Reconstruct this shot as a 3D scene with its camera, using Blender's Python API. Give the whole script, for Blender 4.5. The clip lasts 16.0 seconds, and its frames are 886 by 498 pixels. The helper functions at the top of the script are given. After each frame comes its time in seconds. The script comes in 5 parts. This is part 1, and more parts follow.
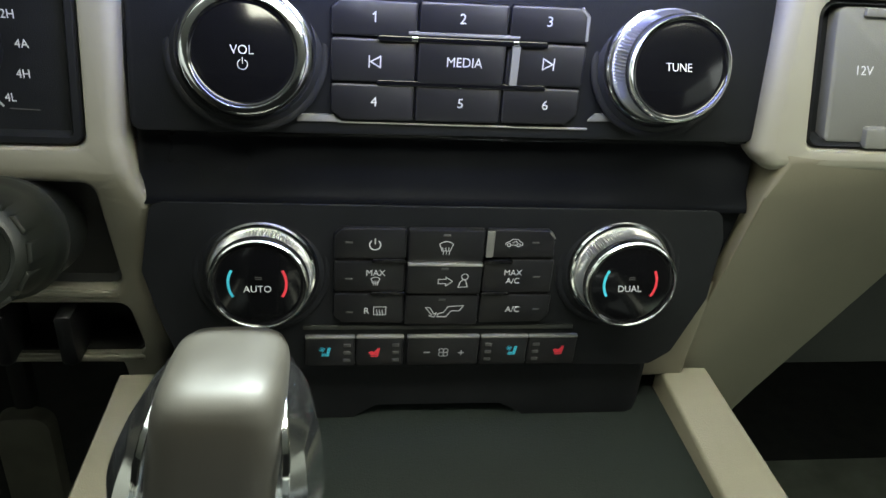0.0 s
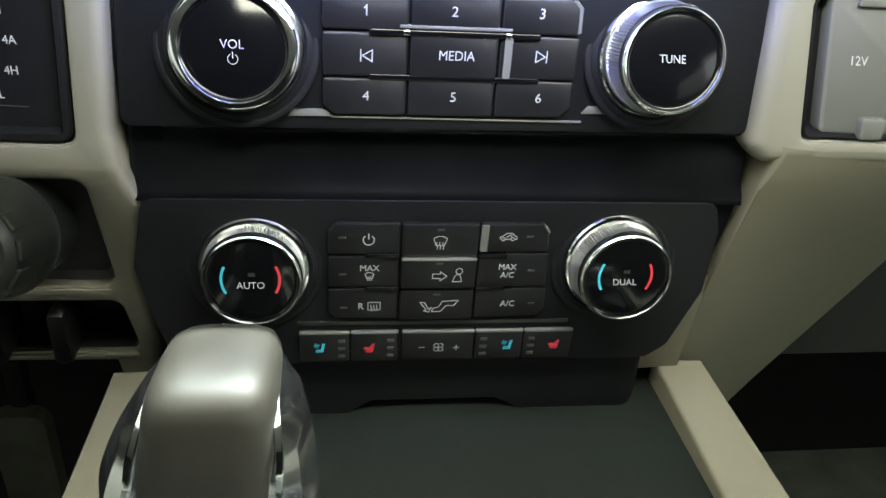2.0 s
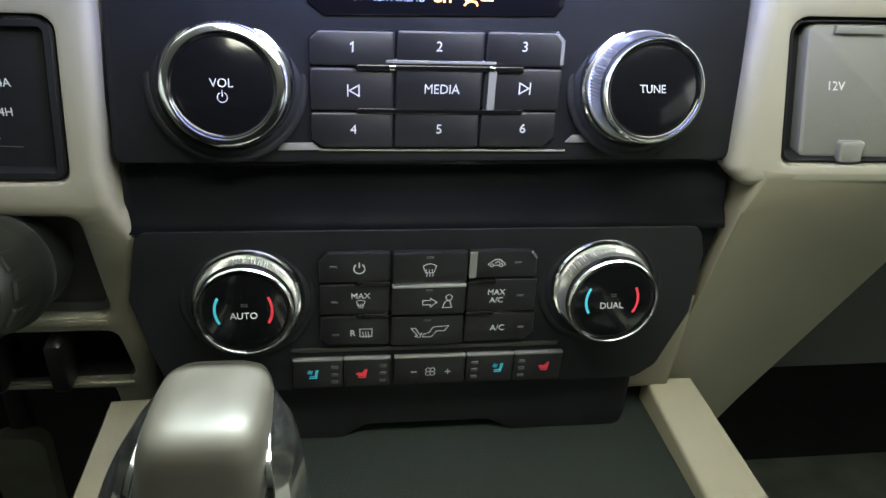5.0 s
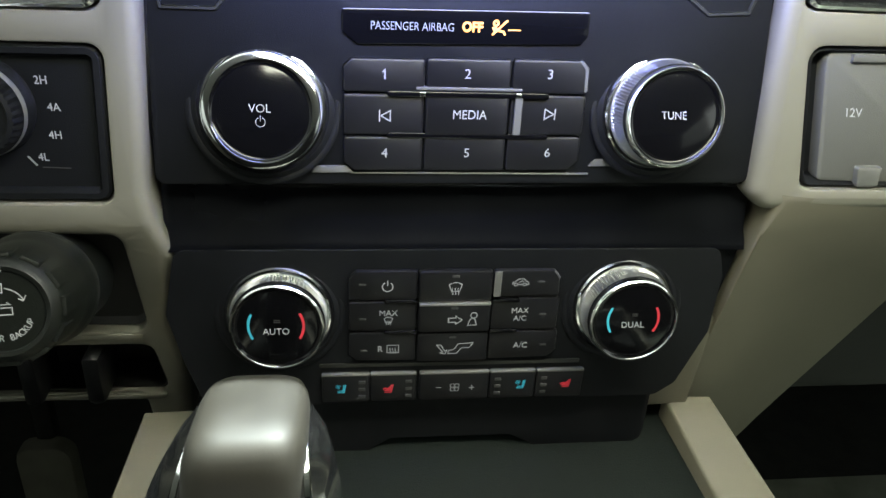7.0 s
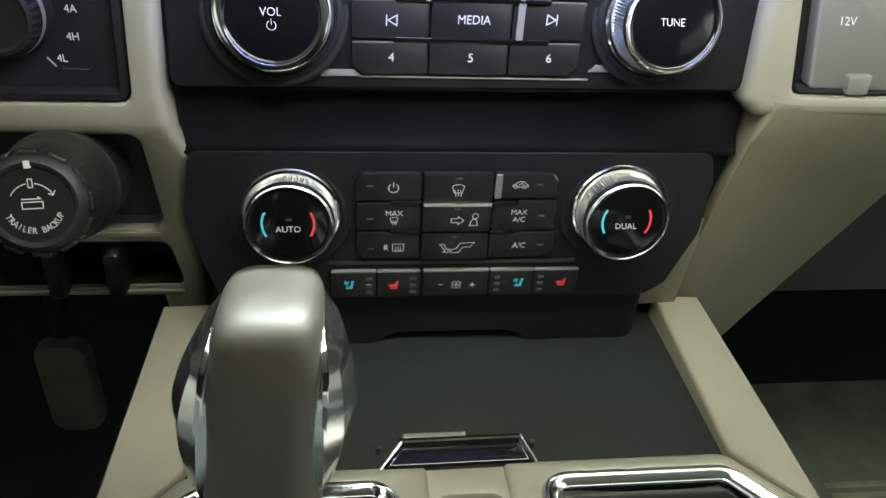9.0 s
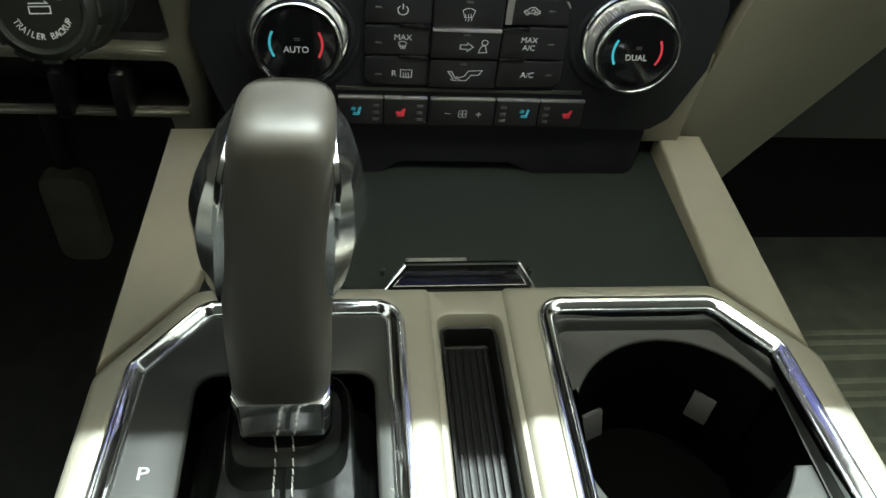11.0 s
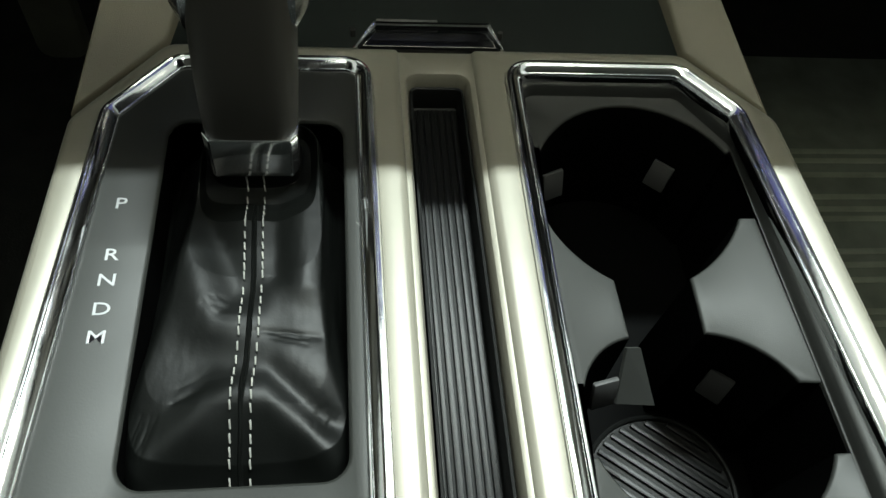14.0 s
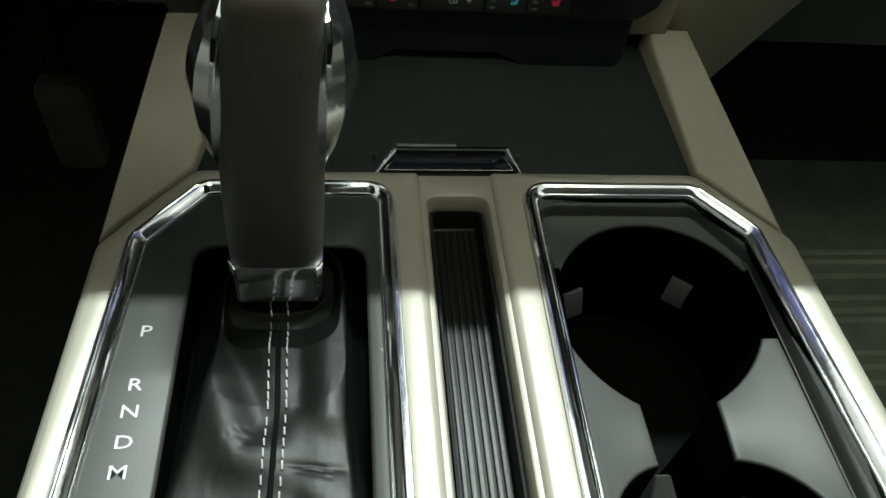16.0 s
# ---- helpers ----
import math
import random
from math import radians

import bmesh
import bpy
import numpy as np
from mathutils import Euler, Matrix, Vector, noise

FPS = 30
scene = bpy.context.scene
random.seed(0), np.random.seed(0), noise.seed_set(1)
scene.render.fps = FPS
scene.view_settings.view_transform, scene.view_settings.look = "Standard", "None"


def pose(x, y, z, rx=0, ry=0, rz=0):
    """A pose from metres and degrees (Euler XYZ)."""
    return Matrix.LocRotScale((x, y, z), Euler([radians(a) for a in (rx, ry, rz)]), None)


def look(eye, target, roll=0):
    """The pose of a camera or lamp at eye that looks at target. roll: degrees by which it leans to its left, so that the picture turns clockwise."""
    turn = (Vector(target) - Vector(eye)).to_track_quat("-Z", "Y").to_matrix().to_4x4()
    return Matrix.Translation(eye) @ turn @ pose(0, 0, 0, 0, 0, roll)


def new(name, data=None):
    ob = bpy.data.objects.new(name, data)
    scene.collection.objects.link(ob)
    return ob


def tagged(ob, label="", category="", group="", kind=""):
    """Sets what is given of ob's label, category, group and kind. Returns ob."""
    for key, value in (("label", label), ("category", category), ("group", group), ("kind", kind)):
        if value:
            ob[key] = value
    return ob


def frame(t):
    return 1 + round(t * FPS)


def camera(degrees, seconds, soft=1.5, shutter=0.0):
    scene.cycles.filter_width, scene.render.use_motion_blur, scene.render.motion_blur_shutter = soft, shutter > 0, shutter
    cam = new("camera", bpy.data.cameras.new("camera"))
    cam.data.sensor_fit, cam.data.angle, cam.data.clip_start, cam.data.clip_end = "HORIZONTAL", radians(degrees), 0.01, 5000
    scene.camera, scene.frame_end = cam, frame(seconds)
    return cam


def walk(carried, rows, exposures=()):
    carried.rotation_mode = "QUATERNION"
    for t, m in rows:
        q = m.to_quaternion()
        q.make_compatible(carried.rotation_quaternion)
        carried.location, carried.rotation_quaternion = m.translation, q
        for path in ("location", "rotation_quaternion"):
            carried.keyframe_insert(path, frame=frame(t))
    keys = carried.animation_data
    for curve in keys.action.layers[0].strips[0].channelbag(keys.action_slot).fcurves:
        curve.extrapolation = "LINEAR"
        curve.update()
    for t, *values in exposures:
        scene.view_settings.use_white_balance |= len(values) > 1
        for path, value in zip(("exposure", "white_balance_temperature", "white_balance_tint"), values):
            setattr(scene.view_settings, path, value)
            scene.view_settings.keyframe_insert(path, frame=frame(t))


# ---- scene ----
cam = camera(60.3, 16.0, soft=1.5)
PATH = [
    (0, (-0.0401, 0.0525, 0.7214), (-0.0009, 0.3145, 0.5807), 4.53),
    (0.5, (-0.0404, 0.0533, 0.7213), (-0.0003, 0.3141, 0.5785), 4.33),
    (1, (-0.0398, 0.0539, 0.7203), (0.0010, 0.3145, 0.5773), 4.31),
    (1.5, (-0.0390, 0.0541, 0.7206), (0.0018, 0.3147, 0.5777), 4.18),
    (2, (-0.0389, 0.0538, 0.7211), (0.0016, 0.3145, 0.5783), 4.22),
    (2.5, (-0.0393, 0.0544, 0.7210), (0.0015, 0.3147, 0.5776), 4.18),
    (3, (-0.0401, 0.0551, 0.7214), (0.0016, 0.3147, 0.5769), 4.08),
    (3.5, (-0.0397, 0.0549, 0.7202), (0.0020, 0.3147, 0.5762), 4.04),
    (4, (-0.0394, 0.0546, 0.7211), (0.0019, 0.3143, 0.5768), 3.91),
    (4.5, (-0.0383, 0.0545, 0.7234), (0.0031, 0.3146, 0.5798), 3.69),
    (5, (-0.0358, 0.0523, 0.7306), (0.0051, 0.3143, 0.5904), 3.28),
    (5.2, (-0.0332, 0.0479, 0.7412), (0.0038, 0.3102, 0.6005), 2.94),
    (7.5, (-0.0438, 0.0453, 0.7347), (-0.0092, 0.3112, 0.6002), 3.13),
    (8, (-0.0449, 0.0441, 0.7340), (-0.0120, 0.3082, 0.5955), 3.00),
    (8.5, (-0.0436, 0.0370, 0.7421), (-0.0115, 0.2941, 0.5908), 3.09),
    (9, (-0.0451, 0.0299, 0.7395), (-0.0097, 0.2782, 0.5749), 3.89),
    (9.5, (-0.0428, 0.0256, 0.7397), (-0.0065, 0.2629, 0.5598), 4.91),
    (10, (-0.0495, 0.0260, 0.7338), (-0.0143, 0.2540, 0.5421), 5.00),
    (12.5, (-0.0496, -0.0011, 0.7347), (-0.0110, 0.1933, 0.5095), 9.29),
    (13, (-0.0496, -0.0046, 0.7306), (-0.0106, 0.1837, 0.5004), 9.35),
    (13.5, (-0.0462, -0.0100, 0.7247), (-0.0076, 0.1658, 0.4847), 10.03),
    (14, (-0.0400, -0.0190, 0.7194), (-0.0012, 0.1453, 0.4715), 10.43),
    (14.5, (-0.0392, -0.0264, 0.7104), (0.0020, 0.1291, 0.4572), 11.85),
    (14.75, (-0.0396, -0.0276, 0.7090), (0.0044, 0.1268, 0.4553), 11.98),
    (15, (-0.0400, -0.0283, 0.7081), (0.0031, 0.1277, 0.4555), 12.02),
    (15.5, (-0.0386, -0.0223, 0.7156), (0.0015, 0.1471, 0.4713), 10.30),
    (16, (-0.0480, -0.0088, 0.7270), (-0.0103, 0.1848, 0.5010), 8.25),
]
walk(cam, [(t, look(eye, target, roll)) for t, eye, target, roll in PATH],
     exposures=((0.0, 0.20), (5.2, 0.27), (7.3, 0.0), (8.0, 0.05), (8.7, 0.28), (9.5, 0.33), (10.0, 0.24), (12.4, -0.94), (13.5, -1.34), (14.5, -1.44), (15.5, -1.64), (16.0, -1.16)))

# ---- light: a dim workshop, one tube lamp over the bonnet, the display, three unseen fill lamps ----
world = bpy.data.worlds.new("workshop_air")
scene.world = world
world.use_nodes = True
wt = world.node_tree
wcoord, wsplit, wramp = wt.nodes.new("ShaderNodeTexCoord"), wt.nodes.new("ShaderNodeSeparateXYZ"), wt.nodes.new("ShaderNodeValToRGB")
wt.links.new(wcoord.outputs["Generated"], wsplit.inputs["Vector"])
wt.links.new(wsplit.outputs["Z"], wramp.inputs["Fac"])
wt.links.new(wramp.outputs["Color"], wt.nodes["Background"].inputs["Color"])
# dim walls round the truck, a pale lit workshop ceiling over it
wramp.color_ramp.elements[0].position, wramp.color_ramp.elements[0].color = 0.02, (0.16, 0.18, 0.17, 1)
wramp.color_ramp.elements[1].position, wramp.color_ramp.elements[1].color = 0.75, (0.90, 1.0, 0.88, 1)
wt.nodes["Background"].inputs["Strength"].default_value = 1.8


def area_lamp(name, m, sx, sy, watts, colour):
    data = bpy.data.lights.new(name, "AREA")
    data.shape, data.size, data.size_y, data.energy, data.color = "RECTANGLE", sx, sy, watts, colour
    ob = new(name, data)
    ob.matrix_world = m
    return ob


area_lamp("workshop_tube_lamp", look((0.45, 0.86, 2.6), (0.45, 0.1, 0.47)), 1.2, 0.03, 330, (0.88, 1.0, 0.97))
# Unseen fill hung in the air close above the controls, well below the roof.
area_lamp("overhead_map_lamp", look((0.055, 0.172, 0.83), (0.04, 0.25, 0.5)), 0.30, 0.05, 1.35, (0.98, 1.0, 0.80))
# Unseen blue fill in mid-air, aimed at the radio panel for its bluish haze.
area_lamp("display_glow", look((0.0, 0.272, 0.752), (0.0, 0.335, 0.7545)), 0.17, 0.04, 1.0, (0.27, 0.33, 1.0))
# Unseen fill in the right window opening, aimed down to brighten the floor mat.
area_lamp("side_window_light", look((0.945, -0.10, 0.93), (0.30, 0.2, 0.2)), 0.80, 0.22, 1.1, (0.93, 1.0, 0.95))

# ---- materials ----


def material(name, base, rough=0.5, metal=0.0, grain=0.0, grain_scale=3000.0, vary=0.12, vary_scale=25.0, coat=0.0,
             emit=None, emit_strength=0.0, spec=0.5, rough_vary=0.0, stretch=(1, 1, 1), depth=0.0004):
    mat = bpy.data.materials.new(name)
    mat.use_nodes = True
    nt = mat.node_tree
    bsdf = nt.nodes["Principled BSDF"]
    bsdf.inputs["Roughness"].default_value = rough
    bsdf.inputs["Metallic"].default_value = metal
    bsdf.inputs["Specular IOR Level"].default_value = spec
    bsdf.inputs["Coat Weight"].default_value = coat
    bsdf.inputs["Coat Roughness"].default_value = 0.05
    bsdf.inputs["Base Color"].default_value = (*base, 1)
    if emit:
        bsdf.inputs["Emission Color"].default_value = (*emit, 1)
        bsdf.inputs["Emission Strength"].default_value = emit_strength
    coord = nt.nodes.new("ShaderNodeTexCoord")
    mapping = nt.nodes.new("ShaderNodeMapping")
    mapping.inputs["Scale"].default_value = stretch
    nt.links.new(coord.outputs["Object"], mapping.inputs["Vector"])
    if vary:
        noise_node = nt.nodes.new("ShaderNodeTexNoise")
        noise_node.inputs["Scale"].default_value = vary_scale
        noise_node.inputs["Detail"].default_value = 6
        nt.links.new(mapping.outputs["Vector"], noise_node.inputs["Vector"])
        ramp = nt.nodes.new("ShaderNodeMapRange")
        ramp.inputs["From Min"].default_value, ramp.inputs["From Max"].default_value = 0.3, 0.7
        ramp.inputs["To Min"].default_value, ramp.inputs["To Max"].default_value = 1 - vary, 1 + vary
        nt.links.new(noise_node.outputs["Fac"], ramp.inputs["Value"])
        mix = nt.nodes.new("ShaderNodeMix")
        mix.data_type, mix.blend_type = "RGBA", "MULTIPLY"
        mix.inputs["Factor"].default_value = 1.0
        mix.inputs[6].default_value = (*base, 1)
        nt.links.new(ramp.outputs["Result"], mix.inputs[7])
        nt.links.new(mix.outputs[2], bsdf.inputs["Base Color"])
        if rough_vary:
            rr = nt.nodes.new("ShaderNodeMapRange")
            rr.inputs["From Min"].default_value, rr.inputs["From Max"].default_value = 0.3, 0.7
            rr.inputs["To Min"].default_value, rr.inputs["To Max"].default_value = rough - rough_vary, rough + rough_vary
            nt.links.new(noise_node.outputs["Fac"], rr.inputs["Value"])
            nt.links.new(rr.outputs["Result"], bsdf.inputs["Roughness"])
    if grain:
        fine = nt.nodes.new("ShaderNodeTexNoise")
        fine.inputs["Scale"].default_value = grain_scale
        fine.inputs["Detail"].default_value = 3 if depth < 0.001 else 0
        nt.links.new(mapping.outputs["Vector"], fine.inputs["Vector"])
        bump = nt.nodes.new("ShaderNodeBump")
        bump.inputs["Strength"].default_value = grain
        bump.inputs["Distance"].default_value = depth
        nt.links.new(fine.outputs["Fac"], bump.inputs["Height"])
        nt.links.new(bump.outputs["Normal"], bsdf.inputs["Normal"])
    return mat


BLACK = material("black_grained_plastic", (0.0086, 0.0092, 0.0106), 0.50, spec=0.15, grain=0.25, grain_scale=2600, vary=0.18, rough_vary=0.05)
COVE = material("smooth_black_plastic", (0.0036, 0.0039, 0.0050), 0.24, spec=0.20, grain=0.04, grain_scale=2600, vary=0.15, rough_vary=0.05)
BUTTON = material("black_button_plastic", (0.0078, 0.0078, 0.0090), 0.38, spec=0.4, grain=0.12, grain_scale=3500, vary=0.12, rough_vary=0.04)
GLOSS = material("piano_black", (0.0035, 0.0035, 0.0042), 0.12, spec=0.35, coat=0.1, vary=0.1)
CHROME = material("chrome", (0.86, 0.87, 0.88), 0.12, metal=1.0, grain=0.10, grain_scale=260, vary=0.04, rough_vary=0.04, vary_scale=60)
INSERT = material("bright_chrome_insert", (0.80, 0.81, 0.83), 0.10, metal=0.98, vary=0.04, rough_vary=0.04, vary_scale=60)
CRYSTAL = material("faceted_chrome", (0.82, 0.84, 0.87), 0.19, metal=1.0, grain=0.25, grain_scale=110, vary=0.03)
SATIN = material("satin_metal", (0.42, 0.42, 0.40), 0.36, metal=0.8, vary=0.06, rough_vary=0.05, vary_scale=80)
TAN = material("champagne_paint", (0.246, 0.233, 0.190), 0.40, metal=0.25, grain=0.05, grain_scale=1500, vary=0.05, rough_vary=0.03)
# Darker copy of the champagne: shade of side panel and rails put into it.
SHADED_TAN = material("shaded_champagne", (0.166, 0.151, 0.109), 0.55, grain=0.3, grain_scale=1800, vary=0.06)
PLATE = material("dark_satin_plate", (0.0212, 0.0224, 0.0202), 0.48, spec=0.36, metal=0.0, grain=0.08, grain_scale=1200, vary=0.08, rough_vary=0.04)
CUPGREY = material("grey_cup_insert", (0.028, 0.0291, 0.0272), 0.52, spec=0.32, grain=0.2, grain_scale=2200, vary=0.1, rough_vary=0.05)
FIN = material("grey_fin_rubber", (0.045, 0.045, 0.045), 0.6, grain=0.2, grain_scale=2000, vary=0.1)
# Almost no diffuse or specular, so cup wells and boot opening stay dark.
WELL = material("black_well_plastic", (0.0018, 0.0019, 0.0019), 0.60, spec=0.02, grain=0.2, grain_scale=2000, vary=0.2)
RUBBER = material("black_rubber", (0.0042, 0.0046, 0.0043), 0.55, spec=0.25, grain=0.25, grain_scale=1800, vary=0.2)
RIB = material("worn_rubber_rib", (0.0028, 0.0031, 0.0030), 0.42, spec=0.30, grain=0.2, grain_scale=1800, vary=0.25, vary_scale=60)
TRAY = material("tray_rubber", (0.0050, 0.0084, 0.0069), 0.62, spec=0.16, grain=0.35, grain_scale=1400, vary=0.18, vary_scale=18)
# Lid plastic; on key flanks and edges its paleness stands for highlights.
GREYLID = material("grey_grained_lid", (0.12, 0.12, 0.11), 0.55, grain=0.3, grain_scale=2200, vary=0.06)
LEATHER = material("black_leather", (0.0030, 0.0035, 0.0031), 0.44, spec=0.19, grain=0.12, grain_scale=900, vary=0.2, vary_scale=45, rough_vary=0.03)
GRIP = material("grey_grip_leather", (0.0250, 0.0223, 0.0165), 0.56, spec=0.65, metal=0.0, grain=0.04, grain_scale=1500, vary=0.1, vary_scale=40, rough_vary=0.05)
THREAD = material("grey_thread", (0.27, 0.27, 0.245), 0.7, vary=0.15, vary_scale=400)
CARPET = material("dark_carpet", (0.018, 0.019, 0.017), 0.95, grain=1.0, grain_scale=350, vary=0.3, vary_scale=40)
MAT_RUBBER = material("floor_mat_rubber", (0.23, 0.25, 0.195), 0.6, grain=0.6, grain_scale=300, vary=0.2, vary_scale=25)
RIDGE = material("pale_mat_ridge", (0.36, 0.37, 0.28), 0.6, grain=0.4, grain_scale=300, vary=0.25, vary_scale=25)
KNOB_RUBBER = material("grey_knob_rubber", (0.0055, 0.0068, 0.0054), 0.42, grain=0.2, grain_scale=1500, vary=0.15)
PEDAL = material("pedal_rubber", (0.10, 0.098, 0.075), 0.6, grain=0.4, grain_scale=500, vary=0.2)
# Printed legends with a faint added glow so that they stay bright.
WHITE = material("legend_white", (0.40, 0.41, 0.42), 0.5, vary=0.0, emit=(0.9, 0.92, 1.0), emit_strength=0.04)
DIM = material("legend_dim", (0.26, 0.27, 0.28), 0.5, vary=0.0)
GREYPRINT = material("legend_grey", (0.045, 0.045, 0.045), 0.5, vary=0.0)
# same faint added glow in the coloured print
BLUE = material("legend_blue", (0.05, 0.45, 0.60), 0.5, vary=0.0, emit=(0.05, 0.5, 0.7), emit_strength=0.06)
RED = material("legend_red", (0.65, 0.04, 0.06), 0.5, vary=0.0, emit=(0.8, 0.03, 0.06), emit_strength=0.05)
AMBER = material("amber_lamp", (0.9, 0.45, 0.1), 0.5, vary=0.0, emit=(1.0, 0.36, 0.05), emit_strength=1.8)
SCREEN = material("blue_display", (0.01, 0.01, 0.02), 0.6, spec=0.05, vary=0.0, emit=(0.44, 0.47, 0.92), emit_strength=0.25)
HEADLINER = material("grey_headliner", (0.35, 0.35, 0.32), 0.9, grain=0.4, grain_scale=500, vary=0.08)
# Unseen side walls; the pale tan is there to show in the chrome.
SIDE_WALL = material("tan_side_wall", (0.20, 0.19, 0.155), 0.5, grain=0.3, grain_scale=900, vary=0.08)
CABIN = material("dark_cabin_plastic", (0.0075, 0.0072, 0.0074), 0.6, grain=0.3, grain_scale=1200, vary=0.15)

# ---- mesh helpers ----


def finish(bm, name, mat, angle=38):
    bmesh.ops.recalc_face_normals(bm, faces=bm.faces)
    me = bpy.data.meshes.new(name)
    bm.to_mesh(me)
    bm.free()
    me.materials.append(mat)
    me.polygons.foreach_set("use_smooth", [True] * len(me.polygons))
    me.set_sharp_from_angle(angle=radians(angle))
    return me


def part(name, bm, mat, parent=None, label="", angle=38):
    me = bm if isinstance(bm, bpy.types.Mesh) else finish(bm, name, mat, angle)
    ob = new(name, me)
    ob.parent = parent
    if label:
        ob["label"] = label
    return ob


def thing(name, label, category, m=None, group="", kind=""):
    ob = new(name)
    ob.empty_display_size = 0.02
    if m is not None:
        ob.matrix_world = m
    return tagged(ob, label, category, group, kind)


def outline(poly, radius=0.002, inset=0.0, seg=4):
    """A counter-clockwise polygon with round corners, moved inwards by inset. radius: one number or one a corner."""
    n = len(poly)
    pts = [Vector(p) for p in poly]
    rad = [radius] * n if isinstance(radius, (int, float)) else list(radius)
    nor = []
    for i in range(n):
        d = (pts[(i + 1) % n] - pts[i]).normalized()
        nor.append(Vector((-d.y, d.x)))
    moved = []
    for i in range(n):
        a, b = nor[i - 1], nor[i]
        moved.append(pts[i] + (a + b) * (inset / max(0.2, 1 + a.dot(b))))
    out = []
    for i in range(n):
        p, q, s = moved[i], moved[i - 1], moved[(i + 1) % n]
        d1, d2 = (q - p).normalized(), (s - p).normalized()
        ang = math.acos(max(-1, min(1, d1.dot(d2))))
        turn = d1.cross(d2)
        r = rad[i] - inset if turn < 0 else rad[i] + inset
        r = max(r, 0.00005)
        cut = r / math.tan(ang / 2)
        cut = min(cut, 0.48 * (q - p).length, 0.48 * (s - p).length)
        r = cut * math.tan(ang / 2)
        mid = (d1 + d2)
        if mid.length < 1e-6:
            out += [p + d2 * cut * (k / seg - 0.5) for k in range(seg + 1)]
            continue
        c = p + mid.normalized() * (r / math.sin(ang / 2))
        a0, a1 = p + d1 * cut - c, p + d2 * cut - c
        sweep = math.atan2(a0.cross(a1), a0.dot(a1))
        t0 = math.atan2(a0.y, a0.x)
        out += [c + Vector((math.cos(t0 + sweep * k / seg), math.sin(t0 + sweep * k / seg))) * a0.length for k in range(seg + 1)]
    return out


def ring(bm, pts, z):
    return [bm.verts.new((p[0], p[1], z)) for p in pts]


def bridge(bm, a, b):
    n = len(a)
    for i in range(n):
        bm.faces.new((a[i], a[(i + 1) % n], b[(i + 1) % n], b[i]))


def loft(rings, closed=False, cap_first=False, cap_last=True):
    """rings: (points, height) in order, all with the same number of points."""
    bm = bmesh.new()
    made = [ring(bm, pts, z) for pts, z in rings]
    for a, b in zip(made, made[1:] + ([made[0]] if closed else [])):
        bridge(bm, a, b)
    if cap_first and not closed:
        bm.faces.new(made[0])
    if cap_last and not closed:
        bm.faces.new(made[-1])
    return bm


def sheet(outer, holes=()):
    """A plate with holes: each of outer and holes is a list of (points, height) rings; the first ring of each lies in the top face."""
    bm = bmesh.new()
    edges = []
    for rings in (outer, *holes):
        made = [ring(bm, pts, z) for pts, z in rings]
        for a, b in zip(made, made[1:]):
            bridge(bm, a, b)
        top = made[0]
        for i in range(len(top)):
            edges.append(bm.edges.get((top[i], top[(i + 1) % len(top)])) or bm.edges.new((top[i], top[(i + 1) % len(top)])))
    bmesh.ops.triangle_fill(bm, edges=edges, use_beauty=True, use_dissolve=False)
    return bm


def pad(poly, z0, z1, bevel=0.0008, radius=0.001, seg=3):
    """A raised key or lid with rounded corners and a rounded upper edge."""
    return loft([(outline(poly, radius, 0, seg), z0), (outline(poly, radius, 0, seg), z1 - bevel),
                 (outline(poly, radius, bevel * 0.3, seg), z1 - bevel * 0.3), (outline(poly, radius, bevel, seg), z1)])


def rect(x0, y0, x1, y1):
    return [(x0, y0), (x1, y0), (x1, y1), (x0, y1)]


def box(x0, y0, z0, x1, y1, z1, bevel=0.002):
    bm = bmesh.new()
    bmesh.ops.create_cube(bm, size=1)
    for v in bm.verts:
        v.co = Vector((x0 if v.co.x < 0 else x1, y0 if v.co.y < 0 else y1, z0 if v.co.z < 0 else z1))
    if bevel:
        bmesh.ops.bevel(bm, geom=bm.edges[:], offset=bevel, segments=2, affect="EDGES", profile=0.5)
    return bm


def lathe(profile, n=64, cx=0.0, cy=0.0, cap=True, knurl=None):
    """profile: (radius, height) from the base up to the middle of the top. knurl: (first, last, count, depth) of the profile's rows."""
    bm = bmesh.new()
    made = []
    for k, (r, z) in enumerate(profile):
        pts = []
        for i in range(n):
            a = 2 * math.pi * i / n
            rr = r
            if knurl and knurl[0] <= k <= knurl[1]:
                rr = r - knurl[3] * (i % 2)
            pts.append((cx + rr * math.cos(a), cy + rr * math.sin(a)))
        made.append(ring(bm, pts, z))
    for a, b in zip(made, made[1:]):
        bridge(bm, a, b)
    if cap:
        bm.faces.new(made[-1])
    return bm


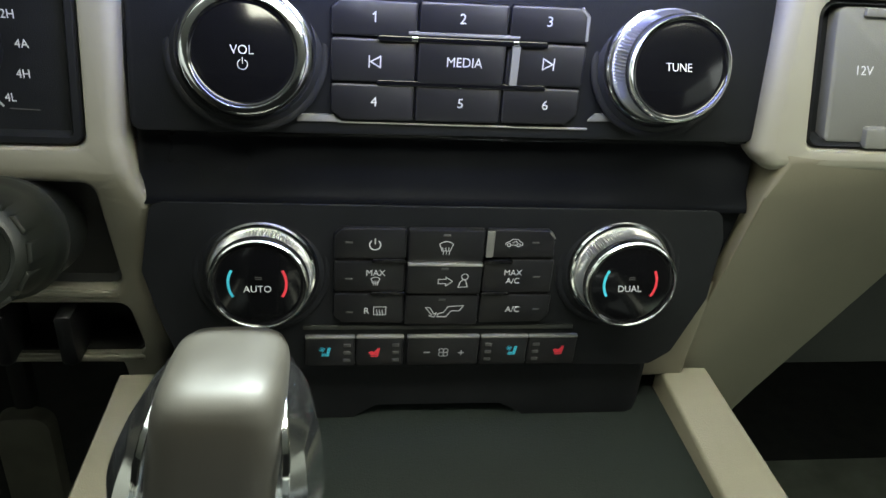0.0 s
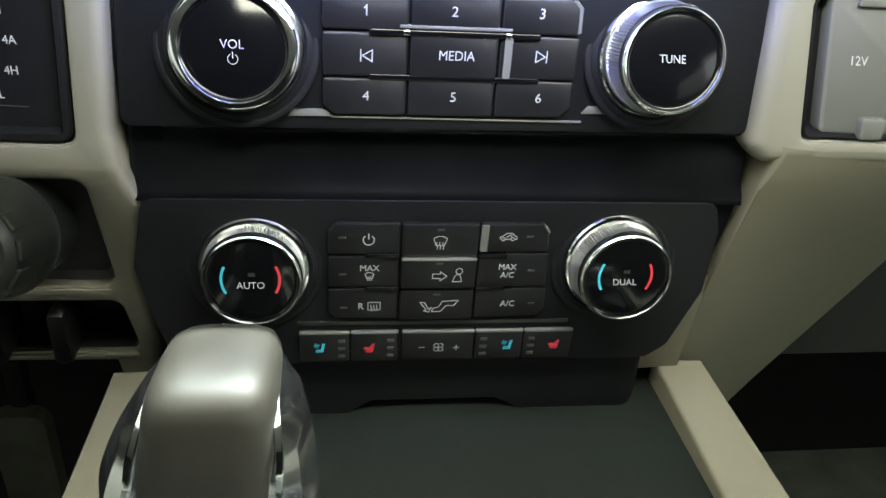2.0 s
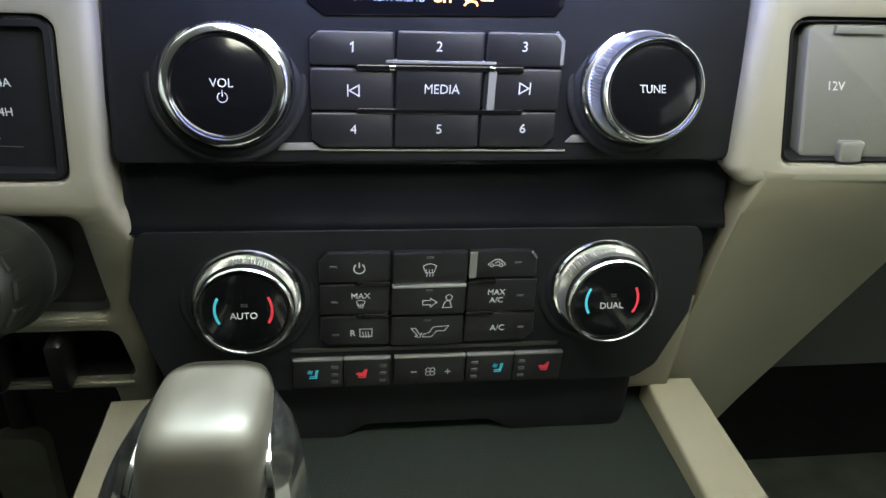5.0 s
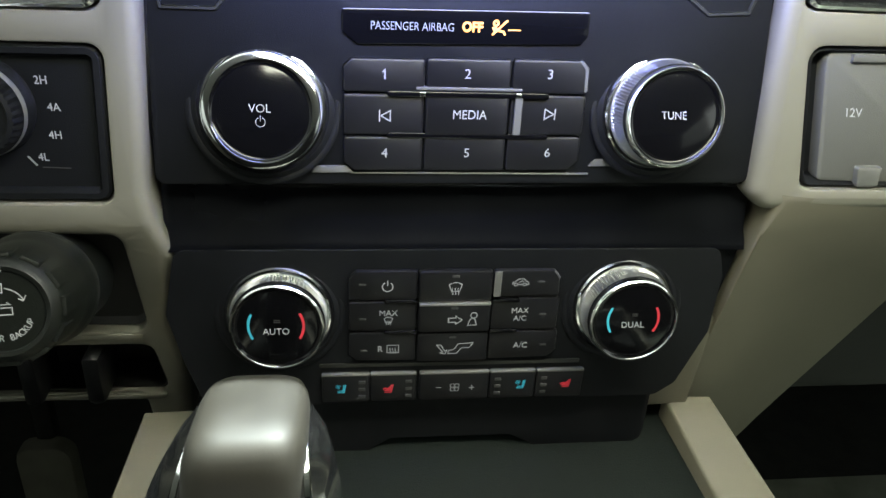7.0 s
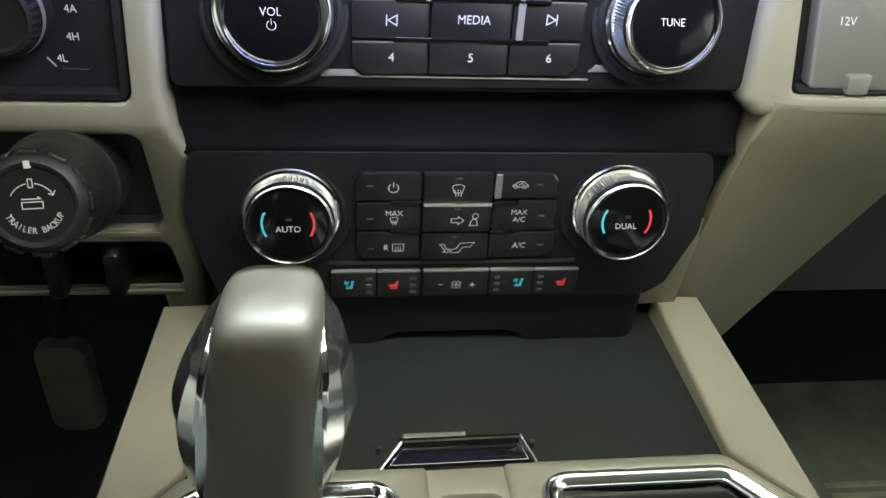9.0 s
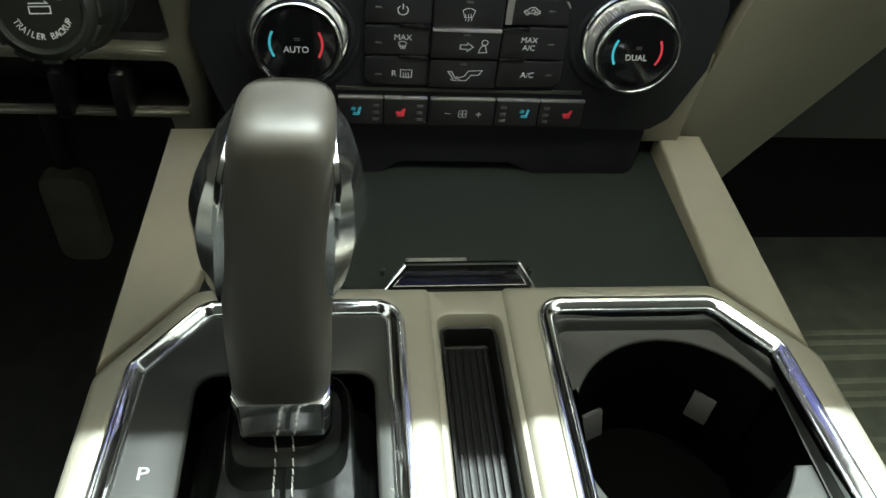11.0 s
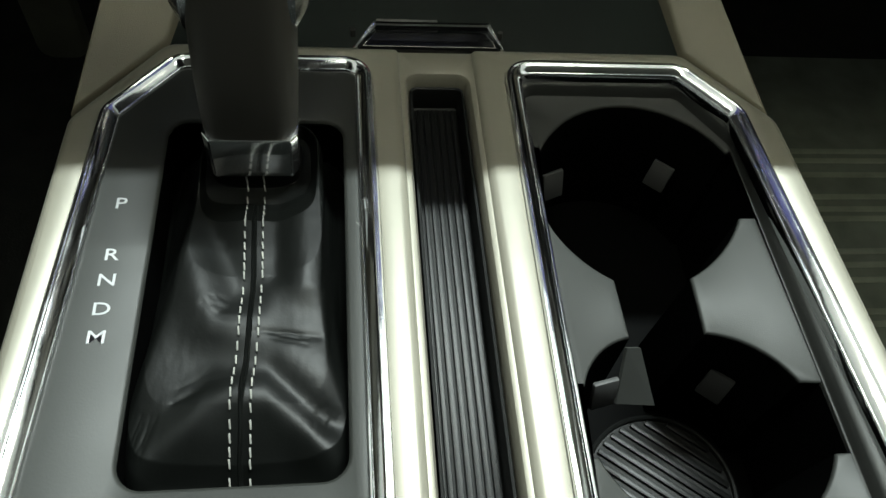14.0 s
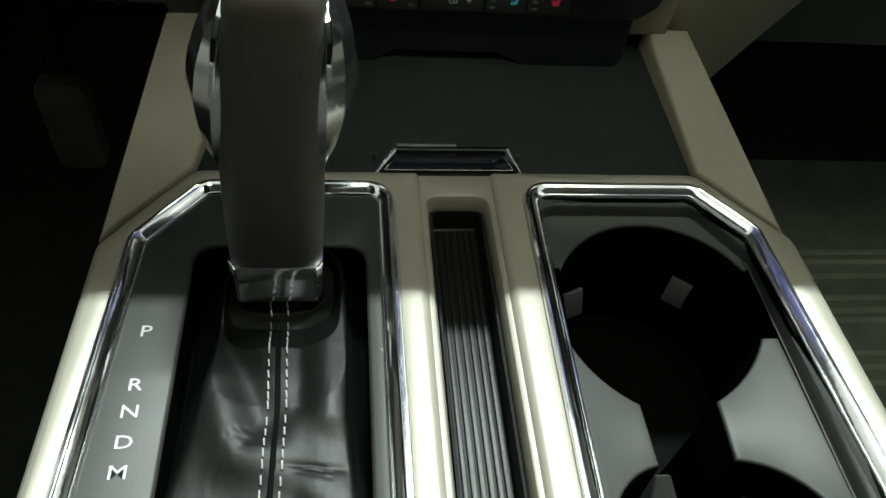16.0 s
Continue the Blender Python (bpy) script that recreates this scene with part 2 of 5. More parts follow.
def stroke(lines, width, z=0.0, thick=0.00012):
    """Flat printed lines: each line a list of points, drawn as a thin ribbon with mitred joints."""
    bm = bmesh.new()
    for pts in lines:
        pts = [Vector(p) for p in pts]
        closed = (pts[0] - pts[-1]).length < 1e-7 and len(pts) > 2
        if closed:
            pts = pts[:-1]
        n = len(pts)
        left, right = [], []
        for i in range(n):
            a = pts[i - 1] if i or closed else None
            b = pts[(i + 1) % n] if i < n - 1 or closed else None
            d1 = (pts[i] - a).normalized() if a is not None else (b - pts[i]).normalized()
            d2 = (b - pts[i]).normalized() if b is not None else d1
            m = (d1 + d2)
            m = m.normalized() if m.length > 1e-6 else d1
            nrm = Vector((-m.y, m.x)) * (width / 2) / max(0.35, m.dot(d1))
            left.append(bm.verts.new((*(pts[i] + nrm), z + thick)))
            right.append(bm.verts.new((*(pts[i] - nrm), z + thick)))
        for i in range(n if closed else n - 1):
            j = (i + 1) % n
            bm.faces.new((right[i], right[j], left[j], left[i]))
    return bm


def arc(cx, cy, r, a0, a1, n=14):
    return [(cx + r * math.cos(radians(a0 + (a1 - a0) * k / n)), cy + r * math.sin(radians(a0 + (a1 - a0) * k / n))) for k in range(n + 1)]


def text_mesh(words, size, align="CENTER", squeeze=1.0, bold=0.0, spacing=1.0):
    data = bpy.data.curves.new("lettering", "FONT")
    data.body, data.size, data.align_x, data.align_y = words, size, align, "CENTER"
    data.resolution_u, data.offset, data.space_character = 3, bold, spacing
    data.extrude = 0.00006
    ob = bpy.data.objects.new("lettering", data)
    me = bpy.data.meshes.new_from_object(ob)
    bpy.data.objects.remove(ob)
    bpy.data.curves.remove(data)
    if squeeze != 1.0:
        me.transform(Matrix.Diagonal((squeeze, 1, 1, 1)))
    return me


def lettering(words, cap, x, y, z, mat, parent, squeeze=1.0, bold=0.0, turn=0.0, name="legend", spacing=1.0, slant=0.0):
    me = text_mesh(words, cap / 0.70, squeeze=squeeze, bold=bold - 0.006 * cap, spacing=spacing)
    if slant:
        me.transform(Matrix(((1, slant, 0, 0), (0, 1, 0, 0), (0, 0, 1, 0), (0, 0, 0, 1))))
    me.materials.append(mat)
    ob = new(name, me)
    ob.parent = parent
    ob.matrix_local = pose(x, y, z + 0.0001, 0, 0, turn)
    return ob


def mark(lines, width, z, mat, parent, name="legend"):
    return part(name, stroke(lines, width, z), mat, parent)


STACK_Y = 0.311
STACK = pose(0, STACK_Y, 0, 90, 0, 0)

# ---- the setting: floor, cabin shell, dash board behind the controls ----
part("floor", box(-0.95, -1.3, 0.0, 0.95, 1.05, 0.04, 0), CARPET)["kind"] = "structure"
tagged(bpy.data.objects["floor"], "dark carpeted cabin floor", "floor", kind="structure")
# Unseen roof, its front cut back so the tube lamp reaches the deck.
tagged(part("ceiling", box(-0.95, -1.3, 1.08, 0.95, 0.06, 1.12, 0), HEADLINER), "pale grey cloth headliner of the cab", "ceiling", kind="structure")
# Unseen sides; the back one is full height to keep reflections dark.
for nm, b in (("wall_back", (-0.95, -1.34, 0.0, 0.95, -1.3, 1.12)), ("wall_left", (-0.99, -1.3, 0.0, -0.95, 1.05, 0.80)),
              ("wall_right", (0.95, -1.3, 0.0, 0.99, 1.05, 0.80)), ("wall_front", (-0.95, 1.05, 0.0, 0.95, 1.09, 0.86))):
    tagged(part(nm, box(*b, 0), SIDE_WALL if nm in ("wall_left", "wall_right") else CABIN), "plain unseen side that closes the cab", "wall", kind="structure")
# Unseen; its near edge is set to cast the shadow line on the deck.
tagged(part("dashboard_top", box(-0.93, 0.305, 0.83, 0.93, 1.049, 0.862, 0.006), CABIN),
                  "dark grained top of the dashboard", "dashboard", kind="structure")
tagged(part("dashboard_lower_panel", box(0.166, 0.400, 0.455, 0.92, 0.44, 0.826, 0.008), CABIN),
               "dark plastic glove box side of the dashboard", "dashboard", kind="structure")

# housing of the control stack: one profile drawn across the width
def extrude_x(profile, x0, x1, caps=True):
    bm = bmesh.new()
    a = [bm.verts.new((x0, y, z)) for y, z in profile]
    b = [bm.verts.new((x1, y, z)) for y, z in profile]
    for i in range(len(profile) - 1):
        bm.faces.new((a[i], a[i + 1], b[i + 1], b[i]))
    if caps:
        bm.faces.new(a)
        bm.faces.new(b)
    return bm


stack = thing("control_stack", "black grained plastic centre stack housing with a shallow recess", "dashboard", kind="structure")
prof = [(0.42, 0.826), (0.318, 0.826), (0.314, 0.72), (0.3135, 0.6300), (0.3140, 0.6280), (0.3165, 0.6268), (0.3190, 0.6260), (0.3194, 0.6240), (0.3160, 0.6070), (0.3132, 0.6035), (0.3118, 0.6000), (0.3118, 0.5995), (0.42, 0.5995)]
part("housing", extrude_x(prof, -0.1125, 0.1195), COVE, stack)
prof = [(0.42, 0.5993), (0.3140, 0.5993), (0.3135, 0.5965), (0.3145, 0.5300), (0.3170, 0.5285), (0.3380, 0.5280), (0.3380, 0.4700), (0.42, 0.4700)]
part("lower_housing", extrude_x(prof, -0.0880, 0.0880), COVE, stack)
for side, wide in ((-1, 0.1060), (1, 0.1190)):
    CK = [(0.0881, 0.5290), (0.0950, 0.5290), (min(wide, 0.1080), 0.5520), (min(wide, 0.1140), 0.5730), (wide, 0.5992), (0.0881, 0.5992)]
    CK = [(side * x, z) for x, z in CK][::side]
    cheek = part("side_cheek", loft([(outline(CK, 0.001), -0.020), (outline(CK, 0.001), -0.0040)]), COVE, stack)
    cheek.matrix_local = STACK
LF = [(-0.0960, 0.4885), (0.0960, 0.4885), (0.0960, 0.5300), (-0.0960, 0.5300)]
CB = [(-0.0385, 0.4912), (0.0470, 0.4910), (0.0305, 0.5000), (-0.0245, 0.5002)]
lower_face = part("lower_face", sheet([(outline(LF, [0.012, 0.012, 0.002, 0.002], 0.003), 0.0), (outline(LF, [0.012, 0.012, 0.002, 0.002], 0.0008), -0.001), (outline(LF, [0.012, 0.012, 0.002, 0.002]), -0.0035), (outline(LF, [0.012, 0.012, 0.002, 0.002]), -0.022)],
                                [[(outline(CB, 0.002, -0.001), 0.0), (outline(CB, 0.002), -0.0015), (outline(CB, 0.002), -0.018)]]), BLACK, stack, "black lower face with a shallow open pocket")
lower_face.matrix_local = pose(0, STACK_Y + 0.0060, 0, 90, 0, 0)
# Unseen screen, tipped forward so that its glow falls on the panel.
display = thing("display_screen", "blue glowing display screen above the radio controls", "screen", STACK)
screen_body = part("screen_glass", loft([(outline(rect(-0.085, 0.0, 0.085, 0.095), 0.003), -0.012), (outline(rect(-0.085, 0.0, 0.085, 0.095), 0.003), 0.0)]), SCREEN, display)
screen_body.matrix_local = pose(0, 0.724, 0.003, 16, 0, 0)

# ---- radio panel ----
radio = thing("radio_panel", "black radio control panel with two silver-ringed knobs and nine keys", "radio", STACK)
RP = [(-0.1127, 0.6272), (0.1150, 0.6290), (0.1050, 0.719), (-0.1065, 0.719)]
part("panel", loft([(outline(RP, 0.004), -0.002), (outline(RP, 0.004, 0.0005), -0.0006), (outline(RP, 0.004, 0.002), 0.0)]), BLACK, radio)


def key(parent, poly, height=0.0022, radius=0.0012, bevel=0.0008, name="button"):
    return part(name, pad(poly, 0.0, height, bevel, radius), BUTTON, parent)


U0, U1, U2, U3 = -0.0446, -0.0158, 0.0148, 0.0428
g = 0.0003
KEYZ = 0.0022
b1 = key(radio, [(U0, 0.6635), (U1 - g, 0.6635), (U1 - g, 0.6752), (U0 + 0.003, 0.6752), (U0, 0.6725)])
b2 = key(radio, rect(U1 + g, 0.6635, U2 - g, 0.6757))
b3 = key(radio, [(U2 + g, 0.6640), (U3, 0.6640), (U3 - 0.0005, 0.6730), (U3 - 0.0035, 0.6760), (U2 + g, 0.6760)])
b4 = key(radio, rect(U0, 0.6480, U1 - g, 0.6628))
b5 = key(radio, rect(U1 + g, 0.6483, U2 - g, 0.6632), 0.0030)
b6 = key(radio, rect(U2 + g, 0.6486, U3, 0.6634))
b7 = key(radio, [(U0 + 0.0038, 0.6343), (U1 - g, 0.6344), (U1 - g, 0.6473), (U0, 0.6473), (U0, 0.6376)])
b8 = key(radio, rect(U1 + g, 0.6345, U2 - g, 0.6476))
b9 = key(radio, [(U2 + g, 0.6347), (U3 - 0.004, 0.6349), (U3, 0.6385), (U3, 0.6480), (U2 + g, 0.6479)])
mark([[(-0.0310, 0.6706), (-0.0301, 0.6714), (-0.0301, 0.6682)]], 0.00045, KEYZ, WHITE, b1)
for b, w, x, y in ((b2, "2", -0.0010, 0.6704), (b3, "3", 0.0286, 0.6709), (b7, "4", -0.0298, 0.6411),
                   (b8, "5", 0.0003, 0.6414), (b9, "6", 0.0306, 0.6418)):
    lettering(w, 0.0034, x, y, KEYZ, WHITE, b, bold=0.0)
lettering("MEDIA", 0.0033, 0.0004, 0.6560, 0.0030, WHITE, b5, 0.9)
mark([[(-0.0318, 0.6530), (-0.0318, 0.6572)], [(-0.0280, 0.6532), (-0.0280, 0.6570), (-0.0313, 0.6551), (-0.0280, 0.6532)]], 0.0004, KEYZ, WHITE, b4)
mark([[(0.0318, 0.6545), (0.0318, 0.6587)], [(0.0280, 0.6547), (0.0280, 0.6585), (0.0313, 0.6566), (0.0280, 0.6547)]], 0.0004, KEYZ, WHITE, b6)
for x0, x1, y in ((-0.0292, 0.0288, 0.6633), (-0.0292, 0.0300, 0.6480)):
    part("light_bar", pad(rect(x0, y - 0.0010, x1, y + 0.0010), 0.0, 0.0034 if y > 0.66 else 0.0027, 0.0004, 0.0009), GLOSS, radio, "glossy black bar between the keys")
for x in (-0.0168, 0.0176):
    part("bar_clip", pad(rect(x - 0.0011, 0.6627, x + 0.0011, 0.6643), 0.003, 0.0038, 0.0003, 0.0003), CHROME, radio, "small chrome chip")
# sloped flank beside the middle key, edge and corner: highlights put into pale grey
part("flank", loft([(outline(rect(0.0166, 0.6490, 0.0196, 0.6628), 0.0003), 0.0021), (outline(rect(0.0166, 0.6490, 0.0192, 0.6628), 0.0003), 0.0034)]), GREYLID, radio, "key flank with its highlight put into pale grey")
part("bright_edge", pad(rect(-0.0190, 0.6646, 0.0190, 0.6658), 0.0012, 0.0025, 0.0003, 0.0004), GREYLID, radio, "lower edge of the upper keys, highlight put into its grey")
part("flank", loft([(outline([(U3 - 0.0012, 0.6650), (U3 + 0.0004, 0.6650), (U3, 0.6732), (U3 - 0.0030, 0.6764), (U3 - 0.0040, 0.6758), (U3 - 0.0016, 0.6730)], 0.0002), 0.0012), (outline([(U3 - 0.0012, 0.6650), (U3 - 0.0002, 0.6650), (U3 - 0.0005, 0.6731), (U3 - 0.0032, 0.6759), (U3 - 0.0040, 0.6756), (U3 - 0.0016, 0.6730)], 0.0002), 0.0024)]), GREYLID, radio, "key corner with its highlight put into pale grey")
# airbag lamp strip
bar = part("indicator_bar", pad([(-0.0395, 0.6796), (0.0385, 0.6812), (0.0408, 0.6840), (0.0408, 0.6926), (-0.0449, 0.6916), (-0.0449, 0.6838)], 0.0, 0.0012, 0.0005, 0.0012), GLOSS, radio)
lettering("PASSENGER AIRBAG", 0.0028, -0.0209, 0.6860, 0.0012, DIM, bar, 0.80)
lettering("OFF", 0.0032, -0.0003, 0.6863, 0.0012, AMBER, bar, 0.9, bold=0.0002)
mark([arc(0.0078, 0.6880, 0.0008, 0, 360, 10), [(0.0075, 0.6868), (0.0085, 0.6855), (0.0105, 0.6852), (0.0112, 0.6840)], [(0.0068, 0.6866), (0.0078, 0.6846)],
      [(0.0066, 0.6840), (0.0118, 0.6890)]], 0.0007, 0.0012, AMBER, bar)
mark([[(0.0122, 0.6858), (0.0165, 0.6858)]], 0.0004, 0.0012, AMBER, bar)
part("lower_trim_bar", pad(rect(-0.0420, 0.6326, 0.0480, 0.6334), 0.0, 0.0009, 0.0003, 0.0003), GREYLID, radio, "thin grey line under the keys")
part("pale_patch", pad([(-0.0566, 0.6328), (-0.0405, 0.6330), (-0.0436, 0.6356), (-0.0550, 0.6355)], 0.0, 0.0008, 0.0003, 0.0003), GREYLID, radio, "pale grey corner patch")
part("pale_patch", pad([(0.0473, 0.6360), (0.0612, 0.6364), (0.0595, 0.6392), (0.0500, 0.6390)], 0.0, 0.0008, 0.0003, 0.0003), GREYLID, radio, "pale grey corner patch")


def knob(parent, name, cx, cy, r_base, r_face, height, tilt, lip):
    """A rotary control: dark collar, knurled silver ring, bright rim and glossy black cap."""
    base = part(name, lathe([(r_base + 0.0052, -0.008), (r_base + 0.0052, 0.0), (r_base + 0.0046, 0.0005), (r_base + 0.0034, 0.0006), (r_base + 0.0029, 0.0004), (r_base + 0.0022, 0.0010), (r_base + 0.0012, 0.0016), (r_base + 0.0005, 0.0012), (r_base + 0.0002, 0.0003)], 72, cx, cy), BLACK, parent)
    part("base_ring", lathe([(r_base, 0.0004), (r_base + 0.0002, 0.0018), (r_base - 0.0004, 0.0027), (r_base - 0.0012, 0.0029), (r_base - 0.0018, 0.0022)], 72, cx, cy, False), CHROME, base, "bright ring at the foot")
    part("knurled_ring", lathe([(r_base - 0.0016, 0.0016), (r_base - 0.0017, 0.0030), (r_base - 0.0019, 0.0034), (r_face + lip + 0.0003, height - 0.0040), (r_face + lip - 0.0004, height - 0.0036)], 200, cx, cy, False, (2, 3, 100, 0.0009)), SATIN, base,
         "knurled satin silver ring", angle=20)
    part("rim", lathe([(r_face + lip - 0.0006, height - 0.0046), (r_face + lip, height - 0.0040), (r_face + lip, height - 0.0006 - 0.35 * lip), (r_face + lip - 0.0003, height - 0.0001 - 0.3 * lip), (r_face + 0.0003, height), (r_face - 0.0001, height - 0.0001),
                       (r_face - 0.0004, height - 0.0006), (r_face - 0.0005, height - 0.0014)], 96, cx, cy, False), CHROME, base, "bright chrome rim")
    cap = part("cap", lathe([(r_face - 0.0004, height - 0.0030), (r_face - 0.0005, height - 0.0006), (r_face - 0.0009, height - 0.0010), (r_face - 0.0015, height - 0.00125), (r_face - 0.0022, height - 0.0012),
                             (r_face - 0.0028, height - 0.0010), (0.002, height - 0.0010)], 96, cx, cy), GLOSS, base, "glossy black cap")
    pivot = Vector((cx, cy, height))
    base.matrix_local = Matrix.Translation(pivot) @ Matrix.Rotation(radians(tilt), 4, "X") @ Matrix.Translation(-pivot)
    return cap, height - 0.0009


cap, z = knob(radio, "volume_knob", -0.0722, 0.6580, 0.0218, 0.0174, 0.0098, -9, 0.0026)
lettering("VOL", 0.0029, -0.0726, 0.6590, z, WHITE, cap, 0.95)
mark([arc(-0.0725, 0.6545, 0.0016, 115, 425, 18), [(-0.0725, 0.6547), (-0.0725, 0.6568)]], 0.00026, z, WHITE, cap)
cap, z = knob(radio, "tuning_knob", 0.0720, 0.6602, 0.0211, 0.0170, 0.0160, -9, 0.0012)
lettering("TUNE", 0.0028, 0.0714, 0.6607, z, WHITE, cap, 0.9, slant=-0.14, bold=0.00001)

# ---- climate panel ----
climate = thing("climate_panel", "black climate control panel with two temperature knobs and keys", "control panel", STACK)
CP = [(-0.0985, 0.5265), (0.0935, 0.5265), (0.1020, 0.5330), (0.1122, 0.5600), (0.1125, 0.5880), (0.1090, 0.6005), (-0.1090, 0.6005), (-0.1148, 0.5720), (-0.1098, 0.5490), (-0.1045, 0.5310)]
part("panel", loft([(outline(CP, 0.005), -0.003), (outline(CP, 0.005), -0.0001), (outline(CP, 0.005, 0.0001), 0.0)]), BLACK, climate)
C0, C1, C2, C3 = -0.0433, -0.0155, 0.0147, 0.0418
k1 = key(climate, [(C0, 0.5790), (C1 - g, 0.5790), (C1 - g, 0.5921), (C0 + 0.003, 0.5921), (C0, 0.5892)])
k2 = key(climate, rect(C1 + g, 0.5782, C2 - g, 0.5921), 0.0028)
k3 = key(climate, [(C2 + g, 0.5800), (C3 + 0.0008, 0.5800), (C3 + 0.0002, 0.5895), (C3 - 0.0022, 0.5921), (C2 + g, 0.5921)])
k4 = key(climate, rect(C0, 0.5644, C1 - g, 0.5783))
k5 = key(climate, rect(C1 + g, 0.5640, C2 - g, 0.5775), 0.0034)
k6 = key(climate, rect(C2 + g, 0.5640, C3 + 0.0014, 0.5793))
k7 = key(climate, [(C0 + 0.003, 0.5500), (C1 - g, 0.5495), (C1 - g, 0.5637), (C0, 0.5637), (C0, 0.5528)])
k8 = key(climate, rect(C1 + g, 0.5490, C2 - g, 0.5632), 0.0028)
k9 = key(climate, [(C2 + g, 0.5495), (C3 - 0.0010, 0.5502), (C3 + 0.0022, 0.5532), (C3 + 0.0022, 0.5633), (C2 + g, 0.5633)])
for y in (0.5786, 0.5640):
    for x0, x1 in ((-0.0290, C1), (C2, 0.0262)):
        part("light_bar", pad(rect(x0, y - 0.0008, x1, y + 0.0008), 0.0, 0.0032, 0.0003, 0.0007), GLOSS, climate, "glossy black bar between the keys")
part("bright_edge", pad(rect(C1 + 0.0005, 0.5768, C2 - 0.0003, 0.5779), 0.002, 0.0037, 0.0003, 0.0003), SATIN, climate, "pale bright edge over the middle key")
# flank and corner again in pale grey that carries their highlights
part("flank", loft([(outline(rect(C2 + 0.0004, 0.5806, C2 + 0.0036, 0.5918), 0.0003), 0.0020), (outline(rect(C2 + 0.0004, 0.5806, C2 + 0.0030, 0.5918), 0.0003), 0.0030)]), GREYLID, climate, "key flank with its highlight put into pale grey")
part("flank", loft([(outline([(0.0395, 0.5914), (0.0415, 0.5888), (0.0424, 0.5888), (0.0402, 0.5920)], 0.0001), 0.0020), (outline([(0.0395, 0.5914), (0.0415, 0.5888), (0.0422, 0.5888), (0.0401, 0.5918)], 0.0001), 0.0028)]), GREYLID, climate, "key corner with its highlight put into pale grey")
zk = KEYZ
mark([arc(-0.0278, 0.5853, 0.0021, 125, 415, 18), [(-0.0278, 0.5856), (-0.0278, 0.5881)]], 0.00042, zk, WHITE, k1)


def defrost(cx, cy, s, z, parent, rear=False):
    lines = []
    if rear:
        lines.append([(cx - s, cy - s * 0.75), (cx + s, cy - s * 0.75), (cx + s, cy + s * 0.75), (cx - s, cy + s * 0.75), (cx - s, cy - s * 0.75)])
    else:
        lines.append([(cx - 0.62 * s, cy - s * 0.35)] + [(cx - s, cy + 0.8 * s)] + arc(cx, cy - 0.2 * s, 1.4 * s, 135, 45, 6)[1:-1] + [(cx + s, cy + 0.8 * s), (cx + 0.62 * s, cy - s * 0.35), (cx - 0.62 * s, cy - s * 0.35)])
    for k in (-0.45, 0, 0.45):
        lines.append([(cx + k * s + 0.08 * s * math.sin(q), cy - s * 1.0 + q * 0.22 * s) for q in [i * 0.8 for i in range(8)]])
    mark(lines, 0.00030, z, WHITE, parent)


defrost(-0.0006, 0.5842, 0.0026, 0.0028, k2)
# recirculation: a small car with an arrow in it
mark([[(0.0226, 0.5858), (0.0228, 0.5868), (0.0240, 0.5873), (0.0250, 0.5883), (0.0272, 0.5884), (0.0282, 0.5873), (0.0292, 0.5868), (0.0293, 0.5858), (0.0284, 0.5858)],
      arc(0.0277, 0.5858, 0.0007, 0, 360, 8), arc(0.0240, 0.5858, 0.0007, 0, 360, 8), [(0.0247, 0.5858), (0.0270, 0.5858)],
      [(0.0252, 0.5867), (0.0266, 0.5876), (0.0272, 0.5867)]], 0.00030, zk, WHITE, k3)
lettering("MAX", 0.0026, -0.0273, 0.5729, zk, WHITE, k4, 0.95, bold=0.00001)
defrost(-0.0273, 0.5691, 0.0017, zk, k4)
mark([[(-0.0028, 0.5690), (0.0002, 0.5690), (0.0002, 0.5680), (0.0028, 0.5700), (0.0002, 0.5720), (0.0002, 0.5710), (-0.0028, 0.5710), (-0.0028, 0.5690)],
      arc(0.0076, 0.5722, 0.0013, 0, 360, 14), [(0.0052, 0.5674), (0.0060, 0.5700), (0.0068, 0.5708), (0.0080, 0.5706), (0.0088, 0.5676), (0.0052, 0.5674)]], 0.00035, 0.0034, WHITE, k5)
lettering("MAX", 0.0025, 0.0269, 0.5733, zk, WHITE, k6, 0.95, bold=0.00001)
lettering("A/C", 0.0025, 0.0272, 0.5696, zk, WHITE, k6, 0.95, bold=0.00001)
lettering("R", 0.0028, -0.0305, 0.5555, zk, WHITE, k7, 0.95, bold=0.00001)
defrost(-0.0252, 0.5557, 0.0024, zk, k7, True)
mark([[(-0.0070, 0.5575), (-0.0052, 0.5575), (-0.0036, 0.5545), (-0.0026, 0.5550), (-0.0034, 0.5530), (-0.0054, 0.5536), (-0.0044, 0.5541), (-0.0070, 0.5575)],
      [(-0.0022, 0.5532), (0.0014, 0.5532), (0.0034, 0.5560), (0.0066, 0.5560), (0.0082, 0.5584), (0.0020, 0.5580), (0.0004, 0.5553), (-0.0018, 0.5547), (-0.0022, 0.5532)]], 0.00035, 0.0028, WHITE, k8)
lettering("A/C", 0.0027, 0.0286, 0.5562, zk, WHITE, k9, 0.95, bold=0.00001)
